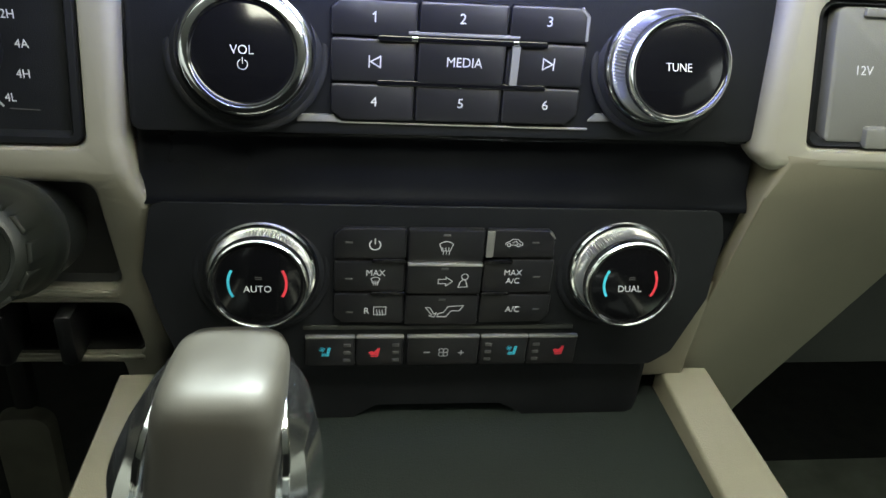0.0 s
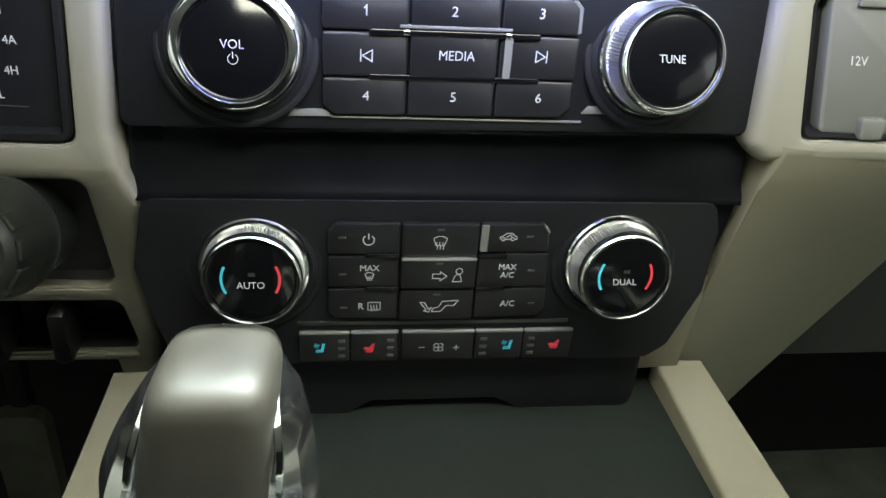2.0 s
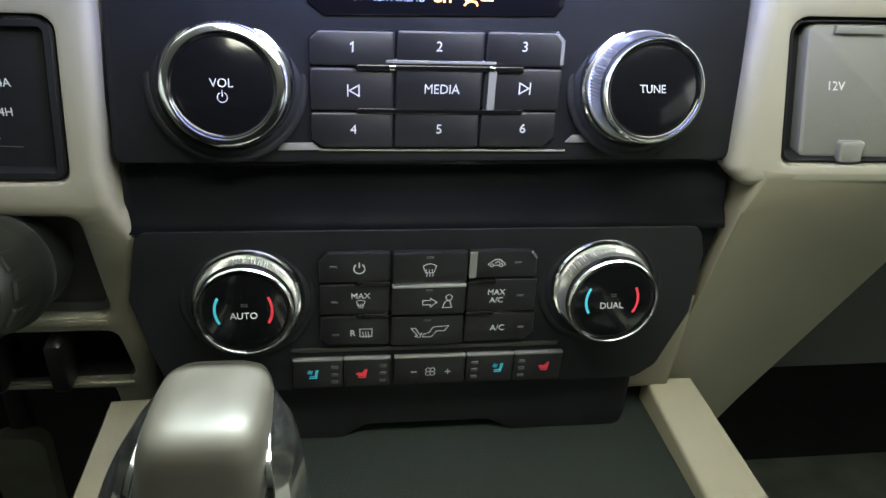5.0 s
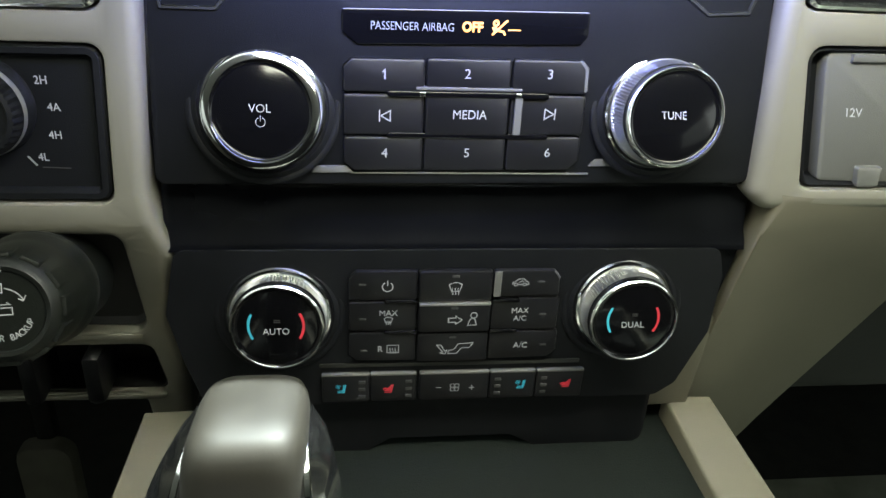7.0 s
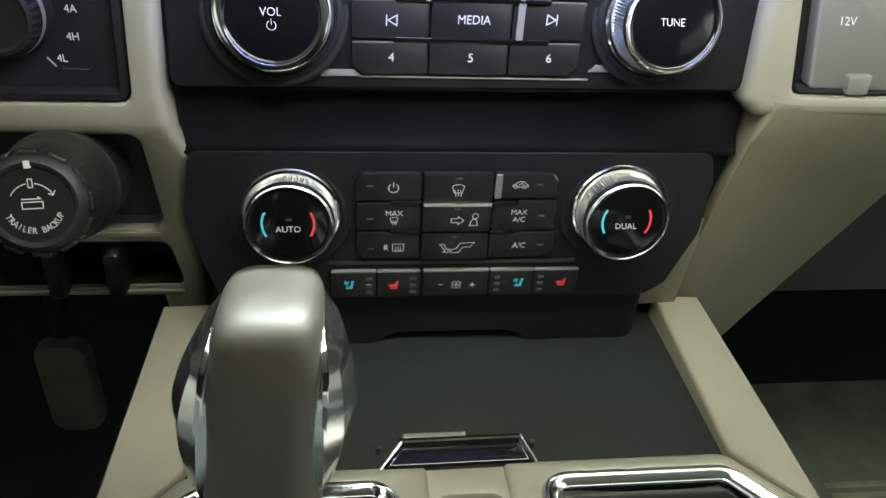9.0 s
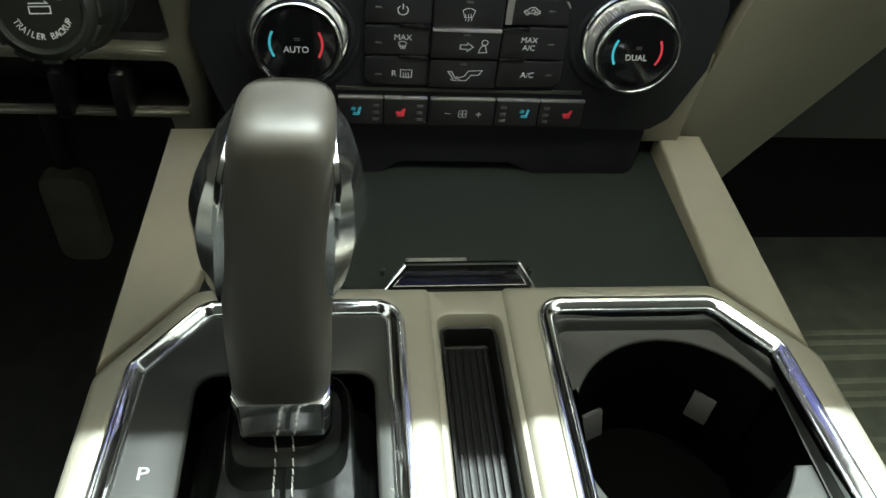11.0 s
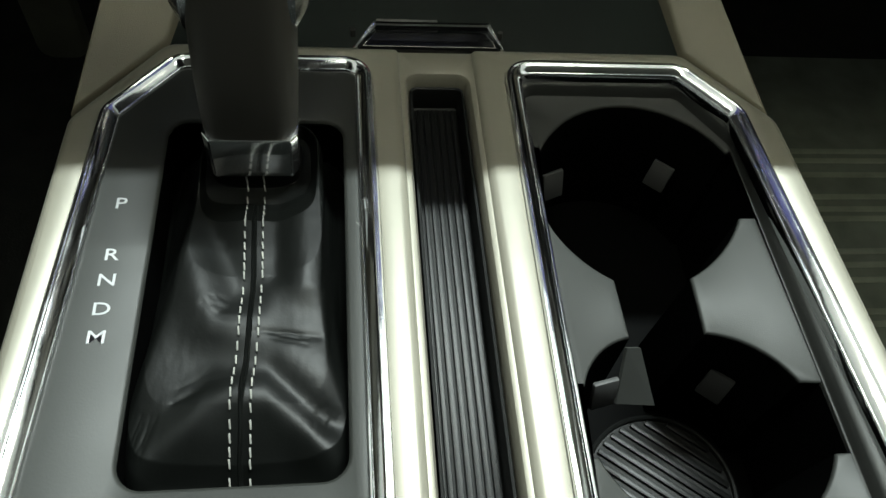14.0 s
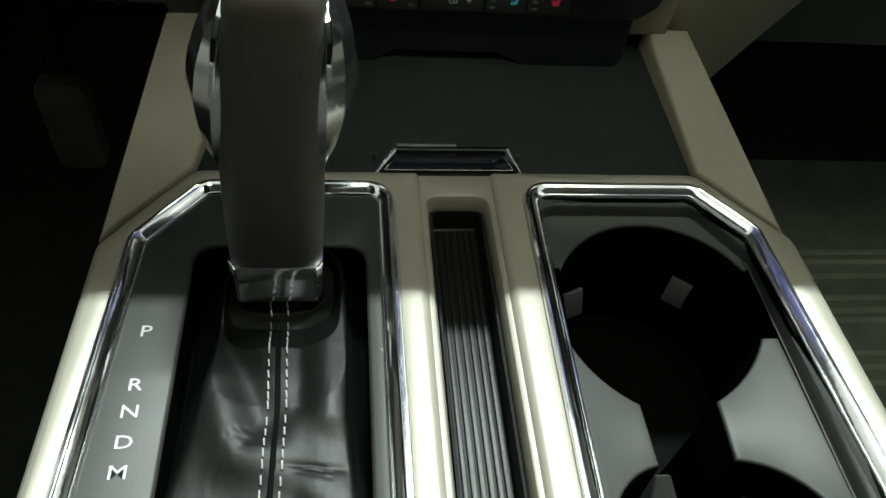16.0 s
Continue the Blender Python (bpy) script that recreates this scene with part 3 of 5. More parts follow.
for b, x, y in ((k1, -0.0377, 0.5862), (k4, -0.0376, 0.5702), (k7, -0.0372, 0.5549), (k3, 0.0345, 0.5868), (k6, 0.0367, 0.5715), (k9, 0.0384, 0.5563),
                (k2, -0.0006, 0.5900), (k5, -0.0005, 0.5756), (k8, -0.0005, 0.5612)):
    part("indicator", pad(rect(x - 0.0014, y - 0.0005, x + 0.0014, y + 0.0005), 0.0018, (0.0036 if b is k5 else 0.0030 if b in (k2, k8) else 0.0024), 0.0002, 0.0002), GREYPRINT, b, "unlit indicator window")
# seat and fan keys
SEAT_TOP, SEAT_LOW = 0.5432, 0.5288
seatkeys = [key(climate, rect(x0, SEAT_LOW, x1, SEAT_TOP), 0.0026) for x0, x1 in ((-0.0547, -0.0346), (-0.0343, -0.0149), (-0.0135, 0.0164), (0.0169, 0.0370), (0.0373, 0.0582))]
# upper key edges: the light they catch is put into the grey
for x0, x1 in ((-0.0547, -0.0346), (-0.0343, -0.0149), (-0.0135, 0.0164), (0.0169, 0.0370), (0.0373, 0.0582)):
    part("bright_edge", pad(rect(x0, SEAT_TOP - 0.0008, x1, SEAT_TOP + 0.0002), 0.001, 0.0028, 0.0003, 0.0002), GREYLID, climate, "upper edge of the key, highlight put into its grey")


def seat_icon(cx, cy, mat, parent, fan):
    seat = [[(cx - 0.0012, cy - 0.0020), (cx + 0.0016, cy - 0.0020), (cx + 0.0024, cy + 0.0020)], [(cx - 0.0010, cy - 0.0012), (cx + 0.0012, cy - 0.0012), (cx + 0.0017, cy + 0.0020)]]
    mark(seat, 0.00050, 0.0026, mat, parent)
    if fan:
        mark([arc(cx - 0.0008 + 0.0006 * math.cos(radians(a)), cy + 0.0010 + 0.0006 * math.sin(radians(a)), 0.0005, a, a + 300, 6) for a in (0, 90, 180, 270)], 0.00035, 0.0026, mat, parent)
    else:
        mark([[(cx - 0.0020, cy - 0.0004), (cx - 0.0008, cy + 0.0002), (cx + 0.0002, cy - 0.0004), (cx + 0.0014, cy + 0.0010)], [(cx - 0.0014, cy - 0.0010), (cx + 0.0010, cy - 0.0004)]], 0.00070, 0.0026, mat, parent)


seat_icon(-0.0471, 0.5362, BLUE, seatkeys[0], True)
seat_icon(-0.0271, 0.5358, RED, seatkeys[1], False)
seat_icon(0.0301, 0.5363, BLUE, seatkeys[3], True)
seat_icon(0.0503, 0.5363, RED, seatkeys[4], False)
mark([[(-0.0065, 0.5355), (-0.0040, 0.5355)], [(0.0079, 0.5352), (0.0104, 0.5352)], [(0.00915, 0.53395), (0.00915, 0.53645)]], 0.0004, 0.0026, WHITE, seatkeys[2])
mark([arc(0.0017 + 0.0013 * math.cos(radians(a)), 0.5354 + 0.0013 * math.sin(radians(a)), 0.0010, a, a + 360, 10) for a in (45, 135, 225, 315)], 0.0003, 0.0026, WHITE, seatkeys[2])
for b, x in ((seatkeys[0], -0.0379), (seatkeys[1], -0.0181), (seatkeys[3], 0.0204), (seatkeys[4], 0.0407)):
    for y in (0.5318, 0.5355, 0.5392):
        part("indicator", pad(rect(x - 0.0014, y - 0.0008, x + 0.0014, y + 0.0008), 0.002, 0.0029, 0.0002, 0.0003), GREYPRINT, b, "unlit indicator window")
part("lower_trim_bar", pad(rect(-0.0555, 0.5455, 0.0560, 0.5475), 0.0, 0.0007, 0.0003, 0.0004), PLATE, climate, "thin grey line under the keys")
for nm, cx, cy, word in (("driver_temperature_knob", -0.0706, 0.5715, "AUTO"), ("passenger_temperature_knob", 0.0709, 0.5738, "DUAL")):
    tall = 0.0130 if cx < 0 else 0.0160
    cap, z = knob(climate, nm, cx, cy + 0.0018, 0.0207, 0.0173, tall, -5, 0.0011)
    lettering(word, 0.0027, cx - 0.0004, cy + 0.0001, z, WHITE, cap, 0.95, slant=-0.14 if cx > 0 else 0.0, bold=0.00001)
    mark([arc(cx - 0.0004, cy + 0.0026, 0.0105, 150, 212, 14)], 0.0010, z, BLUE, cap)
    mark([arc(cx - 0.0004, cy + 0.0026, 0.0105, 30, -32, 14)], 0.0010, z, RED, cap)
    mark([[(cx - 0.0012, cy + 0.0042), (cx + 0.0012, cy + 0.0042)], [(cx - 0.0012, cy + 0.0050), (cx + 0.0012, cy + 0.0050)]], 0.0004, z, GREYPRINT, cap)

# ---- dashboard frames beside the stack ----
def frame_rings(poly, rad, w_front, w_back, soft):
    turn = [radians(a) for a in (0, 18, 36, 54, 72, 90)]
    return [(outline(poly, rad, soft * (1 - math.sin(a))), w_front - soft * (1 - math.cos(a))) for a in turn] + [(outline(poly, rad, 0), w_back)]


def hole_rings(poly, rad, w_front, w_back, soft):
    return [(outline(poly, rad, -soft), w_front), (outline(poly, rad, -soft * 0.3), w_front - soft * 0.3), (outline(poly, rad, 0), w_front - soft), (outline(poly, rad, 0), w_back)]


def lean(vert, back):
    """Set a dashboard point back along the camera's ray, keeping its place in view."""
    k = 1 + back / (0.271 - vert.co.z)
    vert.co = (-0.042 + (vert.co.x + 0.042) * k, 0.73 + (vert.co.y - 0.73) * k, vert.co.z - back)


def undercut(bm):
    """Lean the driver's side's lower half back under the dashboard, fitted to the view."""
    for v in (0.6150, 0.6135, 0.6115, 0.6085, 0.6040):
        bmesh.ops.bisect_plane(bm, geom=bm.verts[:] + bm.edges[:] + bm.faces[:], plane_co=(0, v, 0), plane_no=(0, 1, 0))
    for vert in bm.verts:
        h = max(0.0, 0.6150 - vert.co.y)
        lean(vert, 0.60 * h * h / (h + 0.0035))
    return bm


FR = 0.006
left_trim = thing("dashboard_trim_left", "champagne painted dashboard frame round the driver's switches", "dashboard trim", STACK, kind="structure")
H_SWITCH = [(-0.250, 0.6222), (-0.1258, 0.6222), (-0.1219, 0.6785), (-0.250, 0.6780)]
H_BACKUP = [(-0.250, 0.5685), (-0.1203, 0.5675), (-0.1255, 0.6098), (-0.250, 0.6112)]
H_LOW = [(-0.250, 0.5378), (-0.1152, 0.5370), (-0.1203, 0.5612), (-0.250, 0.5615)]
H_VENT = [(-0.250, 0.6885), (-0.1205, 0.6890), (-0.1190, 0.745), (-0.250, 0.745)]
LT = [(-0.90, 0.5352), (-0.1262, 0.5346), (-0.1240, 0.5180), (-0.1095, 0.5180), (-0.1080, 0.5340), (-0.1076, 0.5463), (-0.1125, 0.5715), (-0.1068, 0.6012), (-0.1128, 0.6120), (-0.1144, 0.6262), (-0.1070, 0.7190), (-0.1070, 0.826), (-0.90, 0.826)]
part("frame", undercut(sheet(frame_rings(LT, [0.001, 0.004, 0.003, 0.003, 0.01, 0.01, 0.004, 0.002, 0.012, 0.004, 0.02, 0.003, 0.003], FR, -0.02, 0.0045),
                             [hole_rings(h, 0.005, FR, -0.02, 0.0016) for h in (H_SWITCH, H_BACKUP, H_LOW, H_VENT)])), TAN, left_trim)
right_trim = thing("dashboard_trim_right", "champagne painted dashboard frame round the power outlet", "dashboard trim", STACK, kind="structure")
H_OUT = [(0.1325, 0.6292), (0.300, 0.6280), (0.300, 0.6860), (0.1215, 0.6840)]
H_VENTR = [(0.1150, 0.6965), (0.300, 0.6940), (0.300, 0.75), (0.1130, 0.75)]
RT = [(0.1130, 0.6260), (0.1200, 0.6190), (0.90, 0.6190), (0.90, 0.826), (0.1070, 0.826), (0.1070, 0.7190)]
part("frame", sheet(frame_rings(RT, [0.006, 0.008, 0.003, 0.003, 0.003, 0.02], FR, -0.02, 0.0065),
                    [hole_rings(h, 0.005, FR, -0.02, 0.0016) for h in (H_OUT, H_VENTR)]), TAN, right_trim)


def prism(pts_front, back, soft=0.004):
    """A panel with a bevelled rim from its front corners (world), thickened along +y."""
    bm = bmesh.new()
    a = [bm.verts.new(p) for p in pts_front]
    b = [bm.verts.new((p[0], p[1] + back, p[2])) for p in pts_front]
    f = bm.faces.new(a)
    bridge(bm, a, b)
    bm.faces.new(b)
    bmesh.ops.bevel(bm, geom=list(f.edges), offset=soft, segments=4, affect="EDGES", profile=0.6)
    return bm


fin = thing("stack_side_panel", "champagne side panel sloping down from the dashboard to the console", "dashboard trim", kind="structure")
part("side_panel", prism([(0.1250, 0.3044, 0.6275), (0.1232, 0.3075, 0.6080), (0.1178, 0.3110, 0.5730), (0.1165, 0.330, 0.5200), (0.1260, 0.340, 0.4860), (0.1770, 0.366, 0.4490), (0.2040, 0.359, 0.5090), (0.2200, 0.334, 0.5730), (0.2310, 0.3060, 0.6275)], 0.03), SHADED_TAN, fin)
part("foot_panel", prism([(x, 0.3200 + 0.15 * (0.55 - z), z) for x, z in ((0.0985, 0.5075), (0.1190, 0.5085), (0.1190, 0.5640), (0.1085, 0.5640), (0.0925, 0.5290), (0.0925, 0.5200))], 0.018, 0.002), SHADED_TAN, fin)

# driver's switch field
switches = thing("drive_mode_panel", "black drive mode switch panel with a rotary knob", "switch panel", STACK)
SP = [(-0.2495, 0.6229), (-0.1265, 0.6229), (-0.1226, 0.6778), (-0.2495, 0.6773)]
part("panel", loft([(outline(SP, 0.005), -0.012), (outline(SP, 0.005), 0.0035), (outline(SP, 0.005, 0.001), 0.0045), (outline(SP, 0.005, 0.003), 0.0045), (outline(SP, 0.005, 0.0045), 0.0015)]), BLACK, switches)
for w, x, y in (("2H", -0.1450, 0.6652), ("4A", -0.1423, 0.6560), ("4H", -0.1434, 0.6462), ("4L", -0.1487, 0.6382)):
    lettering(w, 0.0028, x + 0.0006, y, 0.0016, WHITE, switches, 0.9, bold=0.00001)
dial = part("mode_knob", lathe([(0.0172, 0.0015), (0.0170, 0.003), (0.0164, 0.004), (0.0152, 0.011), (0.0142, 0.0132), (0.0125, 0.0138), (0.0116, 0.0128), (0.002, 0.0128)], 72, -0.1645, 0.6565, True, (2, 4, 36, 0.0006)), BLACK, switches)
part("rim", lathe([(0.0161, 0.0065), (0.0163, 0.0078), (0.0158, 0.0090)], 72, -0.1645, 0.6565, False), SATIN, dial, "satin silver band")
mark([[(-0.1590, 0.6645), (-0.1565, 0.6682)]], 0.0010, 0.0139, WHITE, dial)
mark([[(-0.1532, 0.6386), (-0.1506, 0.6352)]], 0.0007, 0.0016, DIM, switches)
mark([[(-0.1490, 0.6346), (-0.1395, 0.6343)]], 0.0004, 0.0016, GREYPRINT, switches)

# trailer knob field
trailer = thing("trailer_backup_panel", "black panel with a large trailer backup knob", "switch panel", STACK)
TP = [(-0.2495, 0.5690), (-0.1209, 0.5680), (-0.1261, 0.6092), (-0.2495, 0.6105)]
part("panel", undercut(loft([(outline(TP, 0.005), -0.015), (outline(TP, 0.005), 0.001), (outline(TP, 0.005, 0.002), -0.002)])), CABIN, trailer)
KX, KZ, KW = 0.0, 0.0, 0.056
tk = part("trailer_knob", lathe([(0.0200, -0.010), (0.0198, 0.016), (0.0208, 0.020), (0.0205, 0.024), (0.0196, 0.026), (0.0190, 0.031), (0.0178, KW - 0.006), (0.0164, KW - 0.002), (0.0142, KW), (0.0130, KW - 0.0004),
                                 (0.0126, KW - 0.0012), (0.002, KW - 0.0012)], 96, KX, KZ, True), KNOB_RUBBER, trailer, "scalloped black rubber knob")
tk.matrix_local = pose(-0.1545, 0.5885, 0.0, -19.0, 6.0, 0)
part("band", lathe([(0.0207, 0.0190), (0.0211, 0.0202), (0.0207, 0.0216)], 96, KX, KZ, False), PLATE, tk, "grey band round the foot of the knob")
for a in range(0, 360, 30):
    part("grip_lug", pad([(p.x + KX + 0.0170 * math.cos(radians(a)), p.y + KZ + 0.0170 * math.sin(radians(a))) for p in
                          (Matrix.Rotation(radians(a), 2) @ Vector(q) for q in ((-0.001, -0.0036), (0.0012, -0.0030), (0.0012, 0.0030), (-0.001, 0.0036)))], 0.030, KW - 0.0025, 0.001, 0.0008), KNOB_RUBBER, tk)
for k, ch in enumerate("TRAILER BACKUP"):
    a = 200 + 140 * (k + 0.5) / 14
    if ch != " ":
        lettering(ch, 0.0021, KX + 0.0088 * math.cos(radians(a)), KZ + 0.0088 * math.sin(radians(a)), KW - 0.0012, WHITE, tk, 0.85, bold=0.00001, turn=a + 90)
mark([arc(KX, KZ, 0.0072, 152, 100, 10), arc(KX, KZ, 0.0072, 80, 28, 10), [(KX - 0.0007, KZ + 0.0058), (KX + 0.0006, KZ + 0.0058), (KX + 0.0006, KZ + 0.0086), (KX - 0.0007, KZ + 0.0086), (KX - 0.0007, KZ + 0.0058)],
      [(KX + 0.0050, KZ + 0.0036), (KX + 0.0064, KZ + 0.0030), (KX + 0.0072, KZ + 0.0046)],
      [(KX - 0.0034, KZ + 0.0020), (KX + 0.0024, KZ + 0.0020), (KX + 0.0015, KZ + 0.0027)], [(KX - 0.0034, KZ + 0.0010), (KX + 0.0030, KZ + 0.0010), (KX + 0.0030, KZ - 0.0012), (KX - 0.0034, KZ - 0.0012), (KX - 0.0034, KZ + 0.0010)]],
     0.00035, KW - 0.0011, WHITE, tk)
part("pointer", pad(rect(KX - 0.0010, KZ + 0.0122, KX + 0.0010, KZ + 0.0148), KW - 0.003, KW + 0.0003, 0.0003, 0.0003), WHITE, tk, "white pointer mark")
part("shelf", undercut(pad(rect(-0.2400, 0.5640, -0.1225, 0.5666), -0.004, 0.0064, 0.0006, 0.0006)), TAN, trailer, "champagne strip under the knob")

# lower open switch bay
bay = thing("lower_switch_bay", "dark open bay with two small rocker levers", "switch panel", STACK)
BAY = [(-0.2497, 0.5381), (-0.1155, 0.5373), (-0.1206, 0.5609), (-0.2497, 0.5612)]
part("back", undercut(loft([(outline(BAY, 0.004), -0.022), (outline(BAY, 0.004), 0.0025), (outline(BAY, 0.004, 0.0010), 0.0022), (outline(BAY, 0.004, 0.0012), -0.016)])), CABIN, bay)
for x in (-0.1428, -0.1665):
    part("rocker_lever", undercut(box(x - 0.0038, 0.536, -0.012, x + 0.0038, 0.5590, 0.012, 0.003)), BUTTON, bay, "black rocker lever")
part("lip", undercut(pad(rect(-0.2400, 0.5358, -0.1165, 0.5380), -0.006, 0.0075, 0.0010, 0.0010)), TAN, bay, "champagne lower lip")

# vents at the top corners
vent_left = thing("air_vent", "dark air vent with a chrome frame", "air vent", STACK, group="dashboard vents")
VP = [(-0.2495, 0.6892), (-0.1212, 0.6898), (-0.1197, 0.744), (-0.2495, 0.744)]
part("chrome_frame", loft([(outline(VP, 0.005), 0.000), (outline(VP, 0.005), 0.0065), (outline(VP, 0.005, 0.0012), 0.0075), (outline(VP, 0.005, 0.0026), 0.0060), (outline(VP, 0.005, 0.003), -0.01)], cap_last=False), CHROME, vent_left, "chrome frame")
part("vent_body", loft([(outline(VP, 0.005, 0.003), -0.012), (outline(VP, 0.005, 0.003), -0.008)]), CABIN, vent_left)
for k in range(4):
    part("slat", box(-0.245, 0.700 + 0.011 * k, -0.008, -0.124, 0.7018 + 0.011 * k, 0.004, 0.0006), BLACK, vent_left)
vent_right = thing("air_vent", "dark air vent with a chrome frame", "air vent", STACK, group="dashboard vents")
VQ = [(0.1158, 0.6972), (0.2995, 0.6948), (0.2995, 0.749), (0.1138, 0.749)]
part("chrome_frame", loft([(outline(VQ, 0.005), 0.000), (outline(VQ, 0.005), 0.0065), (outline(VQ, 0.005, 0.0012), 0.0075), (outline(VQ, 0.005, 0.0026), 0.0060), (outline(VQ, 0.005, 0.003), -0.01)], cap_last=False), CHROME, vent_right, "chrome frame")
part("vent_body", loft([(outline(VQ, 0.005, 0.003), -0.012), (outline(VQ, 0.005, 0.003), -0.008)]), CABIN, vent_right)
for k in range(4):
    part("slat", box(0.118, 0.708 + 0.011 * k, -0.008, 0.296, 0.7098 + 0.011 * k, 0.004, 0.0006), BLACK, vent_right)
for nm, poly in (("corner_recess", [(-0.1040, 0.6895), (-0.0858, 0.6895), (-0.0825, 0.6932), (-0.0825, 0.7100), (-0.1055, 0.7100)]),
                 ("corner_recess", [(0.0835, 0.6925), (0.0985, 0.6935), (0.1035, 0.7100), (0.0700, 0.7100), (0.0745, 0.6985)])):
    part(nm, sheet([(outline(poly, 0.001), 0.0010), (outline(poly, 0.001, -0.0006), 0.0)], [[(outline(poly, 0.001, 0.0008), 0.0010), (outline(poly, 0.001, 0.0012), -0.0001)]]), PLATE, radio, "grey edged recess")

# power outlet lid
outlet = thing("power_outlet", "grey hinged power outlet lid in a black bezel", "power outlet", STACK)
OP = [(0.1330, 0.6297), (0.2995, 0.6285), (0.2995, 0.6855), (0.1222, 0.6835)]
part("bezel", loft([(outline(OP, 0.005), -0.012), (outline(OP, 0.005), 0.0030), (outline(OP, 0.005, 0.0010), 0.0042), (outline(OP, 0.005, 0.0022), 0.0020), (outline(OP, 0.005, 0.004), -0.003)]), BLACK, outlet)
LID = [(0.1400, 0.6315), (0.2000, 0.6305), (0.2000, 0.6830), (0.1300, 0.6818)]
lid = part("lid", pad(LID, -0.003, 0.0030, 0.0016, 0.003, 4), GREYLID, outlet, "grained grey lid")
lettering("12V", 0.0034, 0.1472, 0.6592, 0.0030, WHITE, lid, 0.95, slant=-0.24, bold=0.00001)
part("hinge", pad(rect(0.1400, 0.6785, 0.1600, 0.6815), 0.0, 0.0046, 0.0006, 0.0006), GREYLID, lid)
part("finger_tab", pad([(0.1558, 0.6300), (0.1650, 0.6300), (0.1650, 0.6385), (0.1540, 0.6385)], 0.0, 0.0060, 0.0012, 0.0012), GREYLID, lid)

# ---- centre console ----
DECK = 0.474
console = thing("centre_console", "champagne centre console with chrome trimmed shifter plate", "console")
CD = [(-0.1640, -0.16), (0.1780, -0.16), (0.1630, 0.2150), (0.1265, 0.2590), (-0.1185, 0.2590), (-0.1530, 0.2120)]
SH = [(-0.1575, -0.12), (-0.0235, -0.12), (-0.0262, 0.2500), (-0.1135, 0.2500), (-0.1400, 0.2160)]
CH = [(0.0330, -0.12), (0.1700, -0.12), (0.1472, 0.2200), (0.1232, 0.2500), (0.0352, 0.2500)]
SL = [(-0.0100, -0.05), (0.0178, -0.05), (0.0178, 0.2420), (-0.0100, 0.2420)]


def deck_hole(poly, rad, soft=0.0015, depth=0.03):
    return [(outline(poly, rad, -soft), DECK), (outline(poly, rad, -soft * 0.3), DECK - soft * 0.3), (outline(poly, rad, 0), DECK - soft), (outline(poly, rad, 0), DECK - depth)]


def deck_rings(poly, rad, soft, low):
    return [(outline(poly, rad, soft), DECK), (outline(poly, rad, soft * 0.5), DECK - soft * 0.16), (outline(poly, rad, soft * 0.13), DECK - soft * 0.55), (outline(poly, rad, 0), DECK - soft * 1.1), (outline(poly, rad, 0.0), DECK - low)]


DL = [(-0.1640, -0.16), (-0.0128, -0.16), (-0.0128, 0.2590), (-0.1185, 0.2590), (-0.1530, 0.2120)]
DR = [(0.0205, -0.16), (0.1780, -0.16), (0.1630, 0.2150), (0.1265, 0.2590), (0.0205, 0.2590)]
part("deck", sheet(deck_rings(DL, [0.012, 0.001, 0.001, 0.012, 0.012], 0.0042, 0.055), [deck_hole(SH, 0.013)]), TAN, console, "champagne deck round the gear lever")
part("deck", sheet(deck_rings(DR, [0.001, 0.012, 0.012, 0.012, 0.001], 0.0042, 0.055), [deck_hole(CH, 0.013)]), TAN, console, "champagne deck round the cup holders")
CN = rect(-0.0150, -0.16, 0.0228, 0.2590)
part("channel", sheet([(outline(CN, 0.0005, 0.0016), DECK - 0.0022), (outline(CN, 0.0005), DECK - 0.0036), (outline(CN, 0.0005), DECK - 0.05)],
                      [[(outline(SL, 0.005, -0.0028), DECK - 0.0022), (outline(SL, 0.005, -0.0012), DECK - 0.0028), (outline(SL, 0.005, -0.0002), DECK - 0.0048), (outline(SL, 0.005, 0.0003), DECK - 0.012), (outline(SL, 0.005, 0.0010), DECK - 0.03)]]), TAN, console, "sunken champagne channel between the decks")
part("side_body", loft([(outline(CD, 0.012, 0.008), 0.04), (outline(CD, 0.012, 0.008), DECK - 0.050)], cap_last=False), CABIN, console)


def chrome_trim(poly, rad=0.013):
    prof = [(0.0, DECK - 0.004), (0.0, DECK + 0.0004), (0.0006, DECK + 0.0012), (0.0014, DECK + 0.0012), (0.0019, DECK + 0.0008), (0.0024, DECK + 0.0015), (0.0034, DECK + 0.0022), (0.0048, DECK + 0.0016), (0.0064, DECK + 0.0001),
            (0.0070, DECK - 0.0006), (0.0075, DECK - 0.0004), (0.0080, DECK - 0.0010), (0.0082, DECK - 0.006)]
    return loft([(outline(poly, rad, i, 6), z) for i, z in prof], closed=True)


part("chrome_trim", chrome_trim(SH), CHROME, console, "chrome trim round the shifter plate")
part("chrome_trim", chrome_trim(CH), CHROME, console, "chrome trim round the cup holders")
PLATE_Z = DECK - 0.0020
BOOT = [(-0.1125, 0.0560), (-0.0385, 0.0560), (-0.0395, 0.2120), (-0.1120, 0.2120)]
